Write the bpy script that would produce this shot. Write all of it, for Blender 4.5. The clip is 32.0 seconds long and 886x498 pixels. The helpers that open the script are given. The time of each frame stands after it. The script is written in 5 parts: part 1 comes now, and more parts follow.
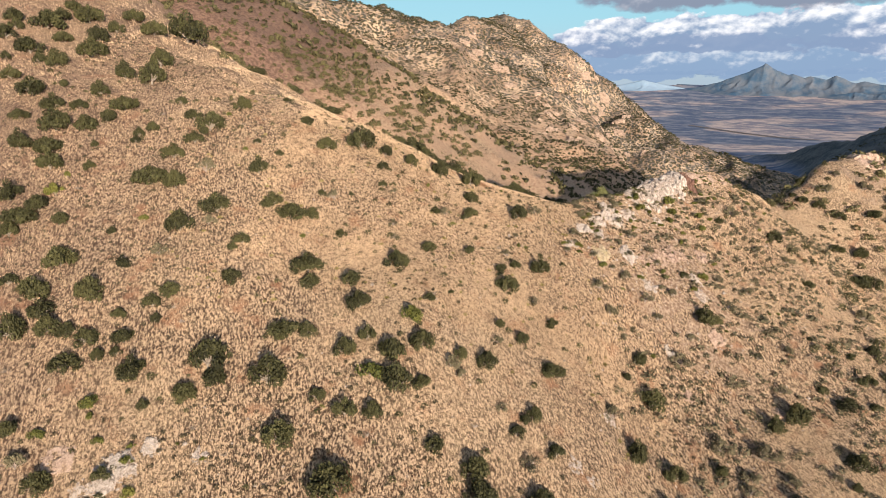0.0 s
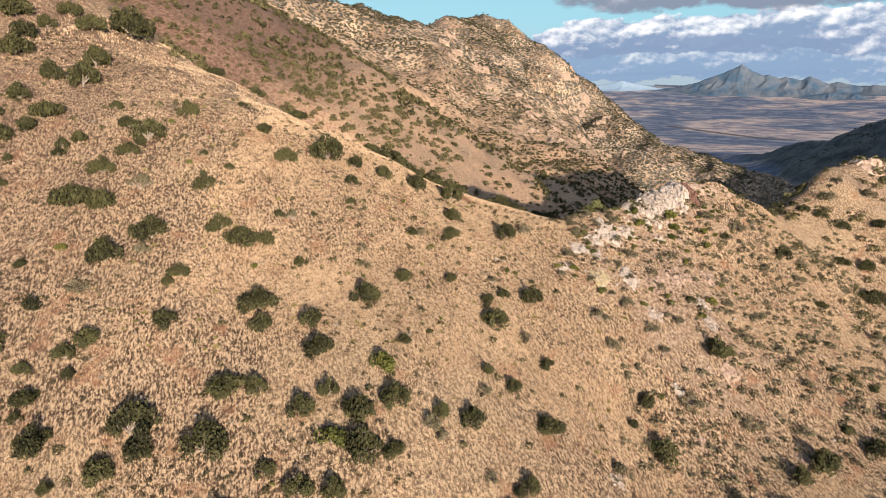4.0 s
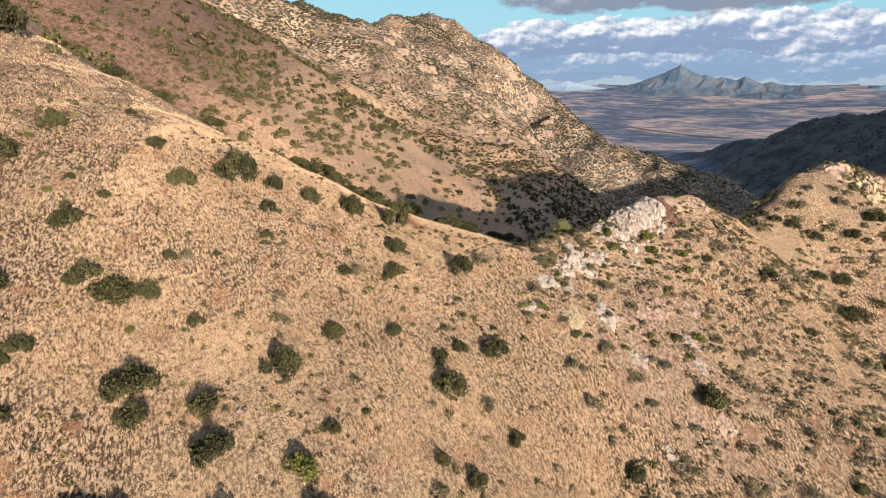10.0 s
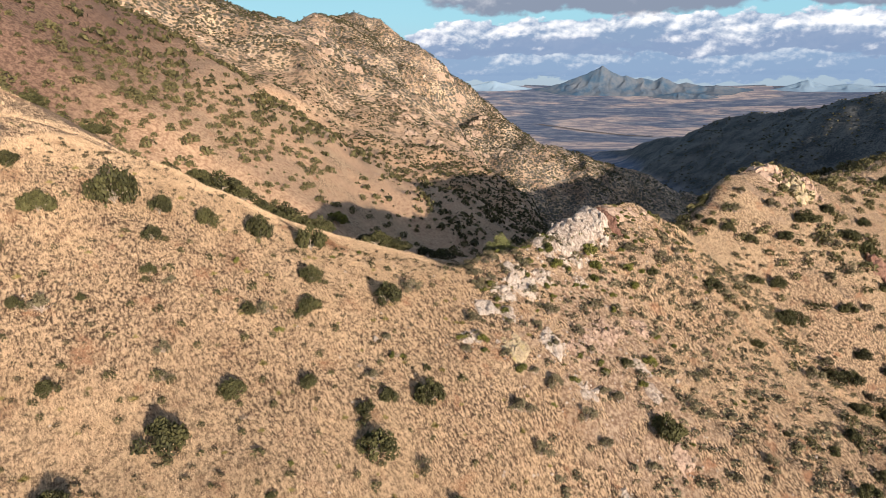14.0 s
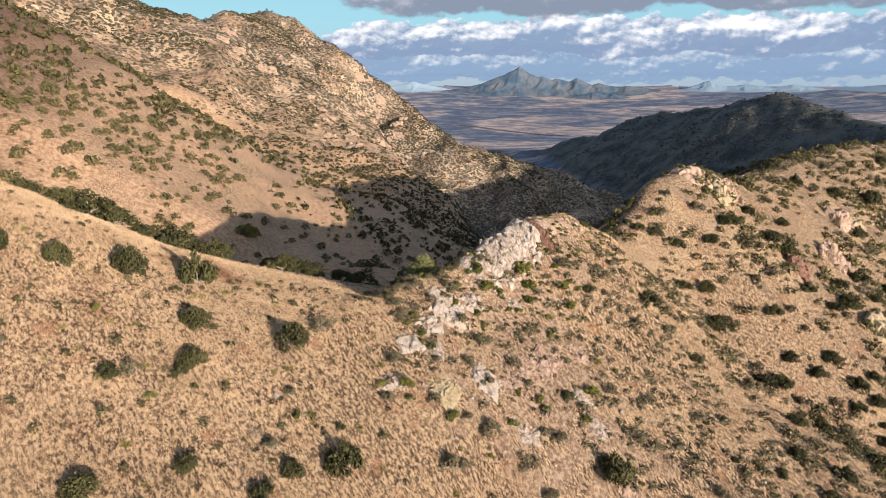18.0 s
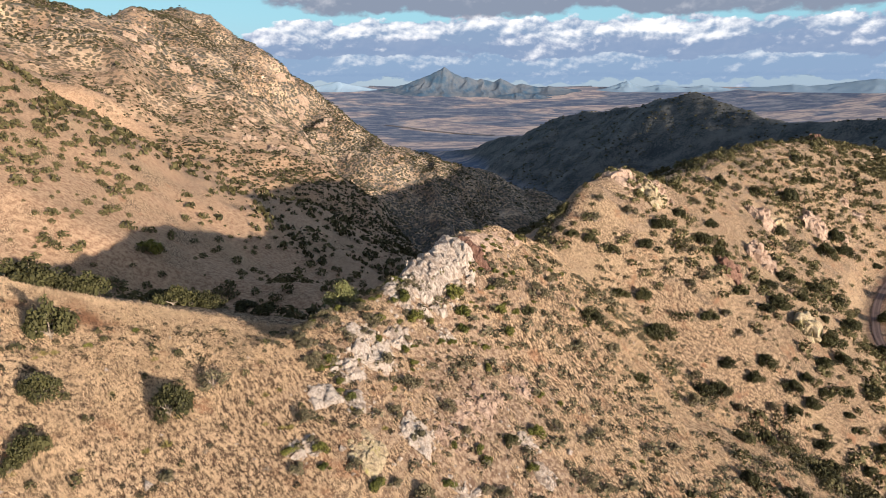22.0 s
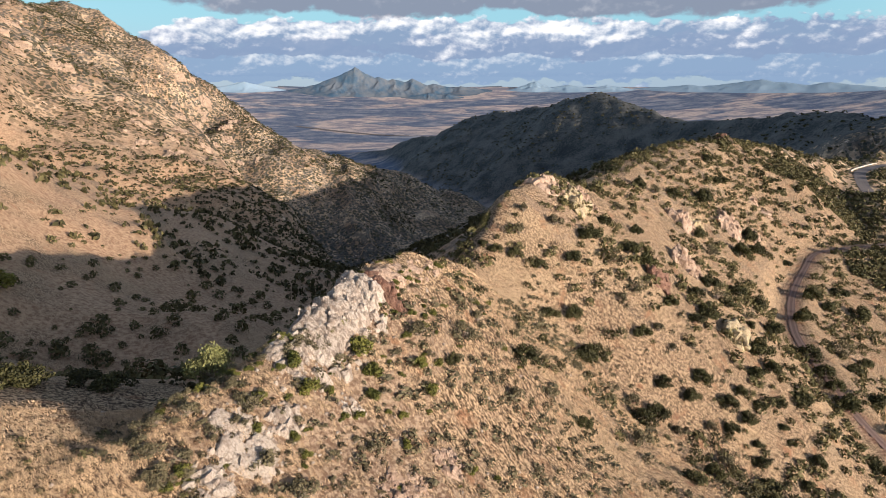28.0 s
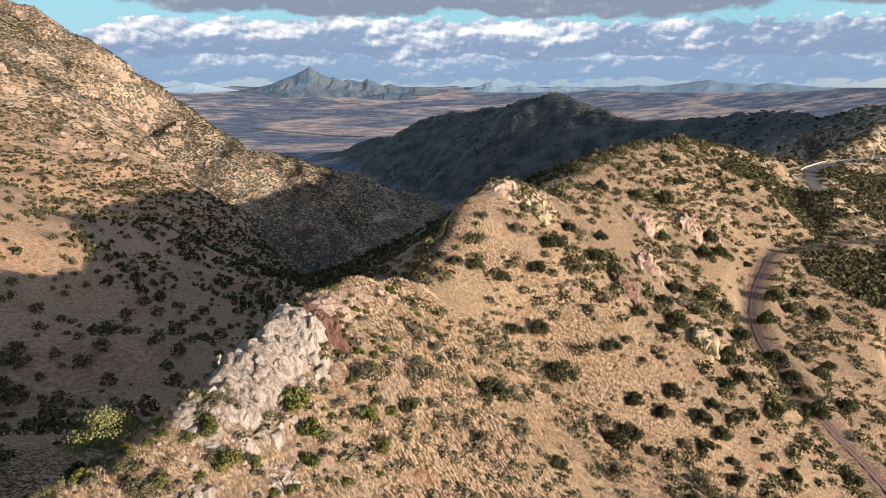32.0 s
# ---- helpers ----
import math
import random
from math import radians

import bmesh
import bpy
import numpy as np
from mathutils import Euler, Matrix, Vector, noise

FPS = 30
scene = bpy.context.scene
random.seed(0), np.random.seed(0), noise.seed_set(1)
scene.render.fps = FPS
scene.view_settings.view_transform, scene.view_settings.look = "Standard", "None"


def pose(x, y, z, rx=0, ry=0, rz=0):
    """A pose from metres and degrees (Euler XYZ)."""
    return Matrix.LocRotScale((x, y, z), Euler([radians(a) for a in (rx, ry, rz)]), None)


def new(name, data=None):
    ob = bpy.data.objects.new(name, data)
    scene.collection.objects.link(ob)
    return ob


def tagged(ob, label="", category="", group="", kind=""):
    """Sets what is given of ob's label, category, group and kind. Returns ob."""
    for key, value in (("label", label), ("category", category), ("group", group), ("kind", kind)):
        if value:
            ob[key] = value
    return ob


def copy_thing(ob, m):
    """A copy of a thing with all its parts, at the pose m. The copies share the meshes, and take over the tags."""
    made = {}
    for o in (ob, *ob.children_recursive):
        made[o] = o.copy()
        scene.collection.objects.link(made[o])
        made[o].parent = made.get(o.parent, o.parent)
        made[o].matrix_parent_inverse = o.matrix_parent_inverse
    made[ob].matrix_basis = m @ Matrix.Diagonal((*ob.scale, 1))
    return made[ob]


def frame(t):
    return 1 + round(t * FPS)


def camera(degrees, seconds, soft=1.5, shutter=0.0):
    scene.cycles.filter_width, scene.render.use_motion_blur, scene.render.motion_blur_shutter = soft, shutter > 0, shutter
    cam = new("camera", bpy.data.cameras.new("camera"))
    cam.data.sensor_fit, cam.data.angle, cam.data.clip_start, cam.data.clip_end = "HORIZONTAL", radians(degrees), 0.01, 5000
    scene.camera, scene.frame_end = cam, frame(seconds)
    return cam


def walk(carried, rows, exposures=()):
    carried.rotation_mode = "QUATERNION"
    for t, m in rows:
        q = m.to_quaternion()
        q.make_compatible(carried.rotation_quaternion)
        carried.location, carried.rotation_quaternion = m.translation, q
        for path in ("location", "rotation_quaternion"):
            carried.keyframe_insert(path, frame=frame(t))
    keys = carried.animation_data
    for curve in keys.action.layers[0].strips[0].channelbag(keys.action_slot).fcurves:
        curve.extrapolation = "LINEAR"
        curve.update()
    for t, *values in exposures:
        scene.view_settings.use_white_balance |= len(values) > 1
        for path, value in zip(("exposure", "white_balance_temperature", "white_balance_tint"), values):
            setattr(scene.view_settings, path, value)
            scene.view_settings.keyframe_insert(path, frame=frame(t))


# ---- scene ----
import functools


cam = camera(70.3, 32.0, soft=0.5)
# Seconds, place, pitch and yaw of a drone in level flight.
PATH = [
    (0, 0.05, 0.03, 0.04, -14.58, 5.80),
    (0.5, -0.09, 2.15, 0.08, -14.58, 5.58),
    (1, -0.24, 4.27, 0.13, -14.57, 5.36),
    (1.5, -0.39, 6.38, 0.17, -14.56, 5.13),
    (2, -0.53, 8.48, 0.22, -14.56, 4.85),
    (2.5, -0.66, 10.56, 0.26, -14.55, 4.56),
    (3, -0.79, 12.63, 0.31, -14.55, 4.41),
    (3.5, -0.91, 14.67, 0.36, -14.55, 4.22),
    (5.5, -1.28, 22.52, 0.57, -14.55, 3.34),
    (6, -1.34, 24.41, 0.62, -14.56, 3.08),
    (6.5, -1.38, 26.26, 0.67, -14.56, 2.81),
    (7, -1.40, 28.09, 0.72, -14.57, 2.48),
    (7.5, -1.41, 29.88, 0.76, -14.57, 2.13),
    (8, -1.39, 31.65, 0.80, -14.57, 1.76),
    (8.5, -1.36, 33.39, 0.83, -14.57, 1.36),
    (9, -1.30, 35.10, 0.85, -14.57, 0.88),
    (9.5, -1.23, 36.79, 0.87, -14.57, 0.12),
    (10, -1.13, 38.46, 0.89, -14.57, -0.64),
    (10.5, -1.02, 40.11, 0.91, -14.57, -1.46),
    (11, -0.89, 41.75, 0.93, -14.57, -2.34),
    (11.5, -0.73, 43.38, 0.95, -14.56, -3.38),
    (12, -0.56, 45.00, 0.98, -14.56, -4.32),
    (12.5, -0.37, 46.61, 1.01, -14.55, -5.11),
    (13, -0.16, 48.21, 1.04, -14.55, -5.63),
    (13.5, 0.08, 49.81, 1.08, -14.54, -6.17),
    (14, 0.33, 51.41, 1.11, -14.54, -6.96),
    (14.5, 0.61, 52.99, 1.15, -14.53, -7.90),
    (16.5, 1.95, 59.26, 1.28, -14.51, -11.52),
    (17, 2.35, 60.80, 1.31, -14.50, -12.37),
    (17.5, 2.78, 62.34, 1.33, -14.49, -13.16),
    (18, 3.23, 63.86, 1.35, -14.49, -14.01),
    (18.5, 3.70, 65.37, 1.36, -14.48, -14.88),
    (19, 4.19, 66.87, 1.38, -14.48, -15.65),
    (19.5, 4.70, 68.36, 1.40, -14.48, -16.41),
    (20, 5.24, 69.83, 1.42, -14.47, -17.21),
    (20.5, 5.79, 71.29, 1.44, -14.47, -17.99),
    (21, 6.36, 72.74, 1.46, -14.47, -18.78),
    (21.5, 6.95, 74.18, 1.49, -14.47, -19.67),
    (22, 7.56, 75.62, 1.51, -14.47, -20.56),
    (22.5, 8.18, 77.05, 1.53, -14.46, -21.28),
    (23, 8.82, 78.47, 1.54, -14.46, -21.81),
    (23.5, 9.48, 79.90, 1.55, -14.46, -22.44),
    (24, 10.15, 81.33, 1.56, -14.46, -22.96),
    (24.5, 10.83, 82.77, 1.56, -14.46, -23.43),
    (25, 11.53, 84.21, 1.55, -14.46, -24.20),
    (25.5, 12.24, 85.65, 1.54, -14.46, -24.95),
    (27.5, 15.20, 91.26, 1.47, -14.45, -27.68),
    (28, 15.97, 92.62, 1.45, -14.45, -28.30),
    (28.5, 16.74, 93.94, 1.44, -14.44, -28.87),
    (29, 17.52, 95.23, 1.43, -14.44, -29.45),
    (29.5, 18.31, 96.50, 1.42, -14.44, -29.93),
    (30, 19.11, 97.75, 1.41, -14.44, -30.38),
    (30.5, 19.90, 98.99, 1.40, -14.44, -30.84),
    (31, 20.71, 100.21, 1.40, -14.43, -31.28),
    (31.5, 21.51, 101.43, 1.39, -14.43, -31.70),
    (32, 22.32, 102.64, 1.39, -14.43, -32.16),
]
walk(cam, [(t, pose(x, y, z, 90 + pitch, 0, yaw)) for t, x, y, z, pitch, yaw in PATH])

# ---- light: a low evening sun behind the camera's right shoulder, a broken bank of clouds over the far plain ----
SUN_FROM, SUN_HEIGHT = 155.0, 8.5
scene.view_settings.exposure = 1.42
sun = new("sun", bpy.data.lights.new("sun", "SUN"))
sun.data.energy, sun.data.angle, sun.data.color = 3.4, radians(0.6), (1.0, 0.838, 0.68)
sun.matrix_world = pose(0, 0, 400, 90 - SUN_HEIGHT, 0, 180 - SUN_FROM)


class Nodes:
    """Short calls for a node tree."""

    def __init__(self, tree):
        self.tree = tree
        tree.nodes.clear()

    def add(self, kind, **settings):
        node = self.tree.nodes.new(kind)
        for key, value in settings.items():
            if key == "op":
                node.operation = value
            elif key == "blend":
                node.blend_type = value
            elif key == "mode":
                node.data_type = value
        return node

    def put(self, socket, value):
        if isinstance(value, bpy.types.NodeSocket):
            self.tree.links.new(value, socket)
        elif value is not None:
            if socket.type == "RGBA" and len(value) == 3:
                value = (*value, 1.0)
            socket.default_value = value

    def math(self, op, a, b=None, c=None, clamp=False):
        n = self.add("ShaderNodeMath", op=op)
        n.use_clamp = clamp
        for s, v in zip(n.inputs, (a, b, c)):
            self.put(s, v)
        return n.outputs[0]

    def ramp(self, value, low, high, smooth=True):
        n = self.add("ShaderNodeMapRange")
        n.interpolation_type = "SMOOTHSTEP" if smooth else "LINEAR"
        self.put(n.inputs[0], value)
        n.inputs[1].default_value, n.inputs[2].default_value = low, high
        return n.outputs[0]

    def mix(self, factor, a, b, blend="MIX"):
        n = self.add("ShaderNodeMix", mode="RGBA")
        n.blend_type, n.clamp_factor = blend, True
        self.put(n.inputs[0], factor)
        self.put(n.inputs[6], a)
        self.put(n.inputs[7], b)
        return n.outputs[2]

    def noise(self, vector, scale, detail=4.0, rough=0.55, distortion=0.0):
        n = self.add("ShaderNodeTexNoise")
        self.put(n.inputs["Vector"], vector)
        n.inputs["Scale"].default_value, n.inputs["Detail"].default_value = scale, detail
        n.inputs["Roughness"].default_value, n.inputs["Distortion"].default_value = rough, distortion
        return n.outputs[0]

    def stretch(self, vector, sx, sy, sz, dx=0.0, dy=0.0, dz=0.0):
        n = self.add("ShaderNodeMapping")
        self.put(n.inputs[0], vector)
        n.inputs["Scale"].default_value, n.inputs["Location"].default_value = (sx, sy, sz), (dx, dy, dz)
        return n.outputs[0]

    def combine(self, x, y, z=0.0):
        n = self.add("ShaderNodeCombineXYZ")
        for s, v in zip(n.inputs, (x, y, z)):
            self.put(s, v)
        return n.outputs[0]

    def split(self, vector):
        n = self.add("ShaderNodeSeparateXYZ")
        self.put(n.inputs[0], vector)
        return n.outputs


world = bpy.data.worlds.new("sky")
scene.world = world
world.use_nodes = True
w = Nodes(world.node_tree)
sky = w.add("ShaderNodeTexSky")
sky.sky_type, sky.sun_disc = "NISHITA", False
sky.sun_elevation, sky.sun_rotation = radians(SUN_HEIGHT), radians(SUN_FROM)
sky.altitude, sky.air_density, sky.dust_density, sky.ozone_density = 1900, 1.0, 2.0, 0.6
SKY_STRENGTH = 0.122
way = w.add("ShaderNodeTexCoord").outputs["Generated"]
sx, sy, sz = w.split(way)
az = w.math("MULTIPLY", w.math("ARCTAN2", sx, sy), 57.2958)  # degrees to the right of north
el = w.math("MULTIPLY", w.math("ARCSINE", sz), 57.2958)


def puffs(at, detail):
    """Rounded heaps broken up by finer ones, about 0.5 in the mean."""
    n = w.add("ShaderNodeTexVoronoi")
    w.put(n.inputs["Vector"], at)
    n.inputs["Scale"].default_value, n.inputs["Detail"].default_value, n.inputs["Roughness"].default_value = 1.5, 3.0, 0.55
    n.normalize = True
    round_heaps = w.math("SUBTRACT", 0.98, w.math("MULTIPLY", n.outputs["Distance"], 1.3))
    return w.math("ADD", w.math("MULTIPLY", w.noise(at, 1.0, detail, 0.56, 0.2), 0.58), w.math("MULTIPLY", round_heaps, 0.42))


def cloud_layer(under, base, thick, size, seed, full, start, dark, light, soft=0.07):
    """Cumulus in a band of sky: flat grey-blue undersides at base degrees, lit heaps above, seen before what is under."""
    flow = w.noise(w.combine(w.math("MULTIPLY", az, 0.06 / size), seed, 7.0), 1.0, 2.0)
    x = w.math("MULTIPLY", az, 0.40 / size)
    lift = w.math("SUBTRACT", w.math("SUBTRACT", el, base), w.math("MULTIPLY", w.math("SUBTRACT", flow, 0.5), 0.55 * thick))
    y = w.math("MULTIPLY", lift, 0.62 / size)
    heap = puffs(w.combine(x, y, seed), 8.0)
    higher = puffs(w.combine(w.math("SUBTRACT", x, 0.10), w.math("ADD", y, 0.20), seed), 4.0)
    group = w.noise(w.combine(w.math("MULTIPLY", x, 0.30), w.math("MULTIPLY", y, 0.6), seed + 3.0), 1.0, 3.0)
    h = w.math("DIVIDE", lift, thick)
    fall = w.math("ADD", w.math("MULTIPLY", w.math("MAXIMUM", w.math("SUBTRACT", h, 0.35), 0.0), 0.55), w.math("MULTIPLY", w.math("MAXIMUM", w.math("SUBTRACT", 0.0, h), 0.0), 1.1))
    open_sky = w.math("MULTIPLY", w.math("SUBTRACT", 1.0, w.ramp(az, start - 5.0, start + 5.0)), 0.5)
    dense = w.math("SUBTRACT", w.math("ADD", heap, w.math("MULTIPLY", w.math("SUBTRACT", group, 0.5), 1.1)), w.math("ADD", fall, open_sky))
    mask = w.ramp(dense, 0.5 - full, 0.5 - full + 1.3 * soft)
    bright = w.math("ADD", w.math("MULTIPLY", w.math("SUBTRACT", heap, higher), 2.2), w.math("ADD", w.math("MULTIPLY", h, 0.34), w.math("MULTIPLY", w.math("SUBTRACT", group, 0.5), 1.8)))
    lit = w.ramp(bright, 0.06, 0.80)
    return w.mix(w.math("MULTIPLY", mask, 0.93), under, w.mix(lit, dark, light))


scaled = w.mix(1.0, sky.outputs[0], (SKY_STRENGTH,) * 3, "MULTIPLY")
# hazy air low over the plain
air = w.mix(w.ramp(el, 0.5, 6.0), (0.125, 0.180, 0.245), (0.115, 0.235, 0.290))
haze = w.math("SUBTRACT", 1.0, w.ramp(w.math("ABSOLUTE", el), 7.0, 16.0))
# the air glows warm round the sun and is blue away from it
away = w.ramp(w.math("COSINE", w.math("MULTIPLY", w.math("SUBTRACT", az, SUN_FROM), 0.0174533)), 0.55, -0.15)
base_sky = w.mix(w.math("MULTIPLY", w.math("MULTIPLY", haze, away), 0.92), scaled, air)
final = cloud_layer(base_sky, 26.0, 30.0, 9.0, 71.0, 0.22, -400.0, (0.11, 0.112, 0.128), (0.185, 0.183, 0.183), 0.12)
final = cloud_layer(final, 0.9, 0.5, 0.45, 11.0, 0.16, -6.0, (0.085, 0.125, 0.185), (0.25, 0.26, 0.28), 0.12)
final = cloud_layer(final, 1.3, 2.6, 0.8, 23.0, 0.40, 3.0, (0.105, 0.152, 0.228), (0.31, 0.325, 0.355))
final = cloud_layer(final, 3.1, 2.5, 1.0, 37.0, 0.30, 5.0, (0.102, 0.138, 0.208), (0.48, 0.465, 0.465))
final = cloud_layer(final, 6.5, 3.4, 1.5, 52.0, 0.26, 7.0, (0.100, 0.112, 0.150), (0.28, 0.275, 0.295), 0.12)
back = w.add("ShaderNodeBackground")
w.put(back.inputs[0], final)
w.put(w.add("ShaderNodeOutputWorld").inputs[0], back.outputs[0])

# ---- materials ----
def material(name, rough=0.9):
    m = bpy.data.materials.new(name)
    m.use_nodes = True
    n = Nodes(m.node_tree)
    shader = n.add("ShaderNodeBsdfPrincipled")
    shader.inputs["Roughness"].default_value = rough
    shader.inputs["Specular IOR Level"].default_value = 0.25
    n.put(n.add("ShaderNodeOutputMaterial").inputs[0], shader.outputs[0])
    return m, n, shader


def relief(n, shader, height, strength, distance):
    b = n.add("ShaderNodeBump")
    b.inputs["Strength"].default_value, b.inputs["Distance"].default_value = strength, distance
    n.put(b.inputs["Height"], height)
    n.put(shader.inputs["Normal"], b.outputs[0])


def attribute(n, name):
    a = n.add("ShaderNodeAttribute")
    a.attribute_name = name
    return a.outputs["Fac"]


def ground_material():
    m, n, shader = material("dry_grassland", 0.95)
    at = n.add("ShaderNodeNewGeometry").outputs["Position"]
    broad = n.noise(at, 0.035, 4, 0.55)
    patch = n.noise(at, 0.22, 5, 0.6)
    fine = n.noise(n.stretch(at, 3.2, 2.4, 1.1), 1.0, 6, 0.72)
    grit = n.noise(at, 5.5, 4, 0.7)
    gx, gy, gz = n.split(at)
    # streaks along the sun's bearing, painting the shadows that grass tufts cast
    along = n.math("SUBTRACT", n.math("MULTIPLY", gy, 0.91), n.math("MULTIPLY", gx, 0.42))
    across = n.math("ADD", n.math("MULTIPLY", gx, 0.91), n.math("MULTIPLY", gy, 0.42))
    tuft_shade = n.noise(n.combine(n.math("MULTIPLY", across, 3.3), n.math("MULTIPLY", along, 1.1), n.math("MULTIPLY", gz, 1.0)), 1.0, 5, 0.7)
    # dark tones, here and in grass below, paint shade between tufts
    straw = n.mix(n.ramp(n.math("ADD", n.math("MULTIPLY", fine, 0.55), n.math("MULTIPLY", tuft_shade, 0.45)), 0.455, 0.545), (0.056, 0.035, 0.022), (0.54, 0.390, 0.258))
    red = n.mix(n.ramp(patch, 0.55, 0.72), straw, (0.30, 0.155, 0.090))
    pale = n.mix(n.math("MULTIPLY", n.ramp(broad, 0.46, 0.66), 0.4), red, (0.56, 0.41, 0.26))
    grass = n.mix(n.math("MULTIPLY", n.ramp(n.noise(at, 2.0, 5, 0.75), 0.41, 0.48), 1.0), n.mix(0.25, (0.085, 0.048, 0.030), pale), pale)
    # stony ground on the outcrops and on the mountain
    stone = n.mix(n.ramp(n.noise(at, 1.5, 7, 0.75), 0.42, 0.60), (0.19, 0.12, 0.082), (0.46, 0.345, 0.25))
    stony = n.math("MULTIPLY", attribute(n, "stony"), n.ramp(n.math("ADD", n.noise(at, 0.35, 5, 0.6), n.math("MULTIPLY", attribute(n, "stony"), 0.22)), 0.62, 0.74))
    land = n.mix(stony, grass, stone)
    hill = n.mix(n.ramp(n.noise(at, 0.02, 6, 0.62), 0.40, 0.62), (0.31, 0.212, 0.142), (0.56, 0.415, 0.285))
    hill = n.mix(n.math("MULTIPLY", n.ramp(n.noise(at, 0.22, 5, 0.75), 0.47, 0.54), 0.28), hill, (0.17, 0.11, 0.075))
    crag = n.mix(n.ramp(n.noise(at, 0.045, 6, 0.72), 0.58, 0.64), hill, n.mix(n.ramp(n.noise(at, 0.30, 5, 0.75), 0.42, 0.56), (0.30, 0.215, 0.16), (0.70, 0.55, 0.43)))
    # small scrub far off
    dot = n.add("ShaderNodeTexVoronoi")
    dot.inputs["Scale"].default_value = 0.21
    n.put(dot.inputs["Vector"], at)
    size = n.math("MULTIPLY", n.ramp(n.noise(at, 0.018, 4, 0.6), 0.24, 0.50), 0.52)
    spot = n.ramp(n.math("SUBTRACT", size, dot.outputs["Distance"]), -0.03, 0.03)
    crag = n.mix(n.math("MULTIPLY", spot, 0.9), crag, (0.055, 0.054, 0.030))
    land = n.mix(attribute(n, "mountain"), land, crag)
    # low scrub between the shrubs that stand free
    soil = n.math("MULTIPLY", attribute(n, "soil"), n.ramp(n.noise(at, 0.05, 4, 0.6), 0.25, 0.6))
    land = n.mix(soil, land, n.mix(n.ramp(n.noise(at, 0.8, 5, 0.7), 0.35, 0.65), (0.265, 0.158, 0.102), (0.51, 0.352, 0.232)))
    # brown soil, darkened to paint in the dim grazing light of the west slopes
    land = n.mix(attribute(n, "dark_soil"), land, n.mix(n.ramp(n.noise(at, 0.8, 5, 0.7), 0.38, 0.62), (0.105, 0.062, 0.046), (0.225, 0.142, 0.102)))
    # the scrub's dark blue-grey also paints in shade and distance haze
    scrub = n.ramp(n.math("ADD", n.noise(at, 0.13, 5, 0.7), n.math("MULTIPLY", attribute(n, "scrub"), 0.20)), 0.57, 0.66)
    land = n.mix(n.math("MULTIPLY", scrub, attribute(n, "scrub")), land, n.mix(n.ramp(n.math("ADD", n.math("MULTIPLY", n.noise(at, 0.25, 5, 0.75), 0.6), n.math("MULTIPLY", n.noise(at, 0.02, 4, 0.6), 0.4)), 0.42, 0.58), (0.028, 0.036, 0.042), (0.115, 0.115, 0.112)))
    # raw earth along the road's cut banks
    earth = n.mix(n.ramp(n.noise(at, 0.9, 5, 0.7), 0.4, 0.6), (0.15, 0.075, 0.055), (0.40, 0.25, 0.185))
    land = n.mix(n.math("MULTIPLY", attribute(n, "bank"), n.ramp(n.noise(at, 0.25, 4, 0.6), 0.40, 0.55)), land, earth)
    # the plain: strips of grass and brush, under wide bands of painted cloud shade
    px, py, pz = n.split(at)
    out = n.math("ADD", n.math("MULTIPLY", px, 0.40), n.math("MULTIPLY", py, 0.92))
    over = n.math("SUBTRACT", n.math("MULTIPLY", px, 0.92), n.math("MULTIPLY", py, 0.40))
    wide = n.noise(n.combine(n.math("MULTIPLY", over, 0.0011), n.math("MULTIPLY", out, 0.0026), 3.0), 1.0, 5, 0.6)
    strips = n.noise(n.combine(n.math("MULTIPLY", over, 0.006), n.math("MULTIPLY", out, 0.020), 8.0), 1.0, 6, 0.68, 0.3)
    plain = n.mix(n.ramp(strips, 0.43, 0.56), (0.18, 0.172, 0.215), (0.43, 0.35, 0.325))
    # cloud shadow put into the colour as wide navy bands
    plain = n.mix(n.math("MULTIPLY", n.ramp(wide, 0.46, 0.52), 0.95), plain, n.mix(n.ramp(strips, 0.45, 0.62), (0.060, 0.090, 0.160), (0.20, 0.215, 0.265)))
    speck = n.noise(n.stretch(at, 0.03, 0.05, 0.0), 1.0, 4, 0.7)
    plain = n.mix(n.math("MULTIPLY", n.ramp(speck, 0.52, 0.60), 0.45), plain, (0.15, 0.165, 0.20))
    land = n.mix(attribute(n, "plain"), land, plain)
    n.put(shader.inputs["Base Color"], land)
    relief(n, shader, n.math("ADD", n.math("ADD", n.math("MULTIPLY", fine, n.math("SUBTRACT", 1.0, n.math("MULTIPLY", attribute(n, "soil"), 0.8))), n.math("MULTIPLY", n.noise(at, 0.9, 4, 0.6), 0.8)), n.math("ADD", n.math("MULTIPLY", grit, 0.5), n.math("MULTIPLY", n.math("MULTIPLY", n.noise(at, 0.05, 6, 0.55), 4.5), attribute(n, "mountain")))), 1.0, 0.45)
    return m


GROUND = ground_material()


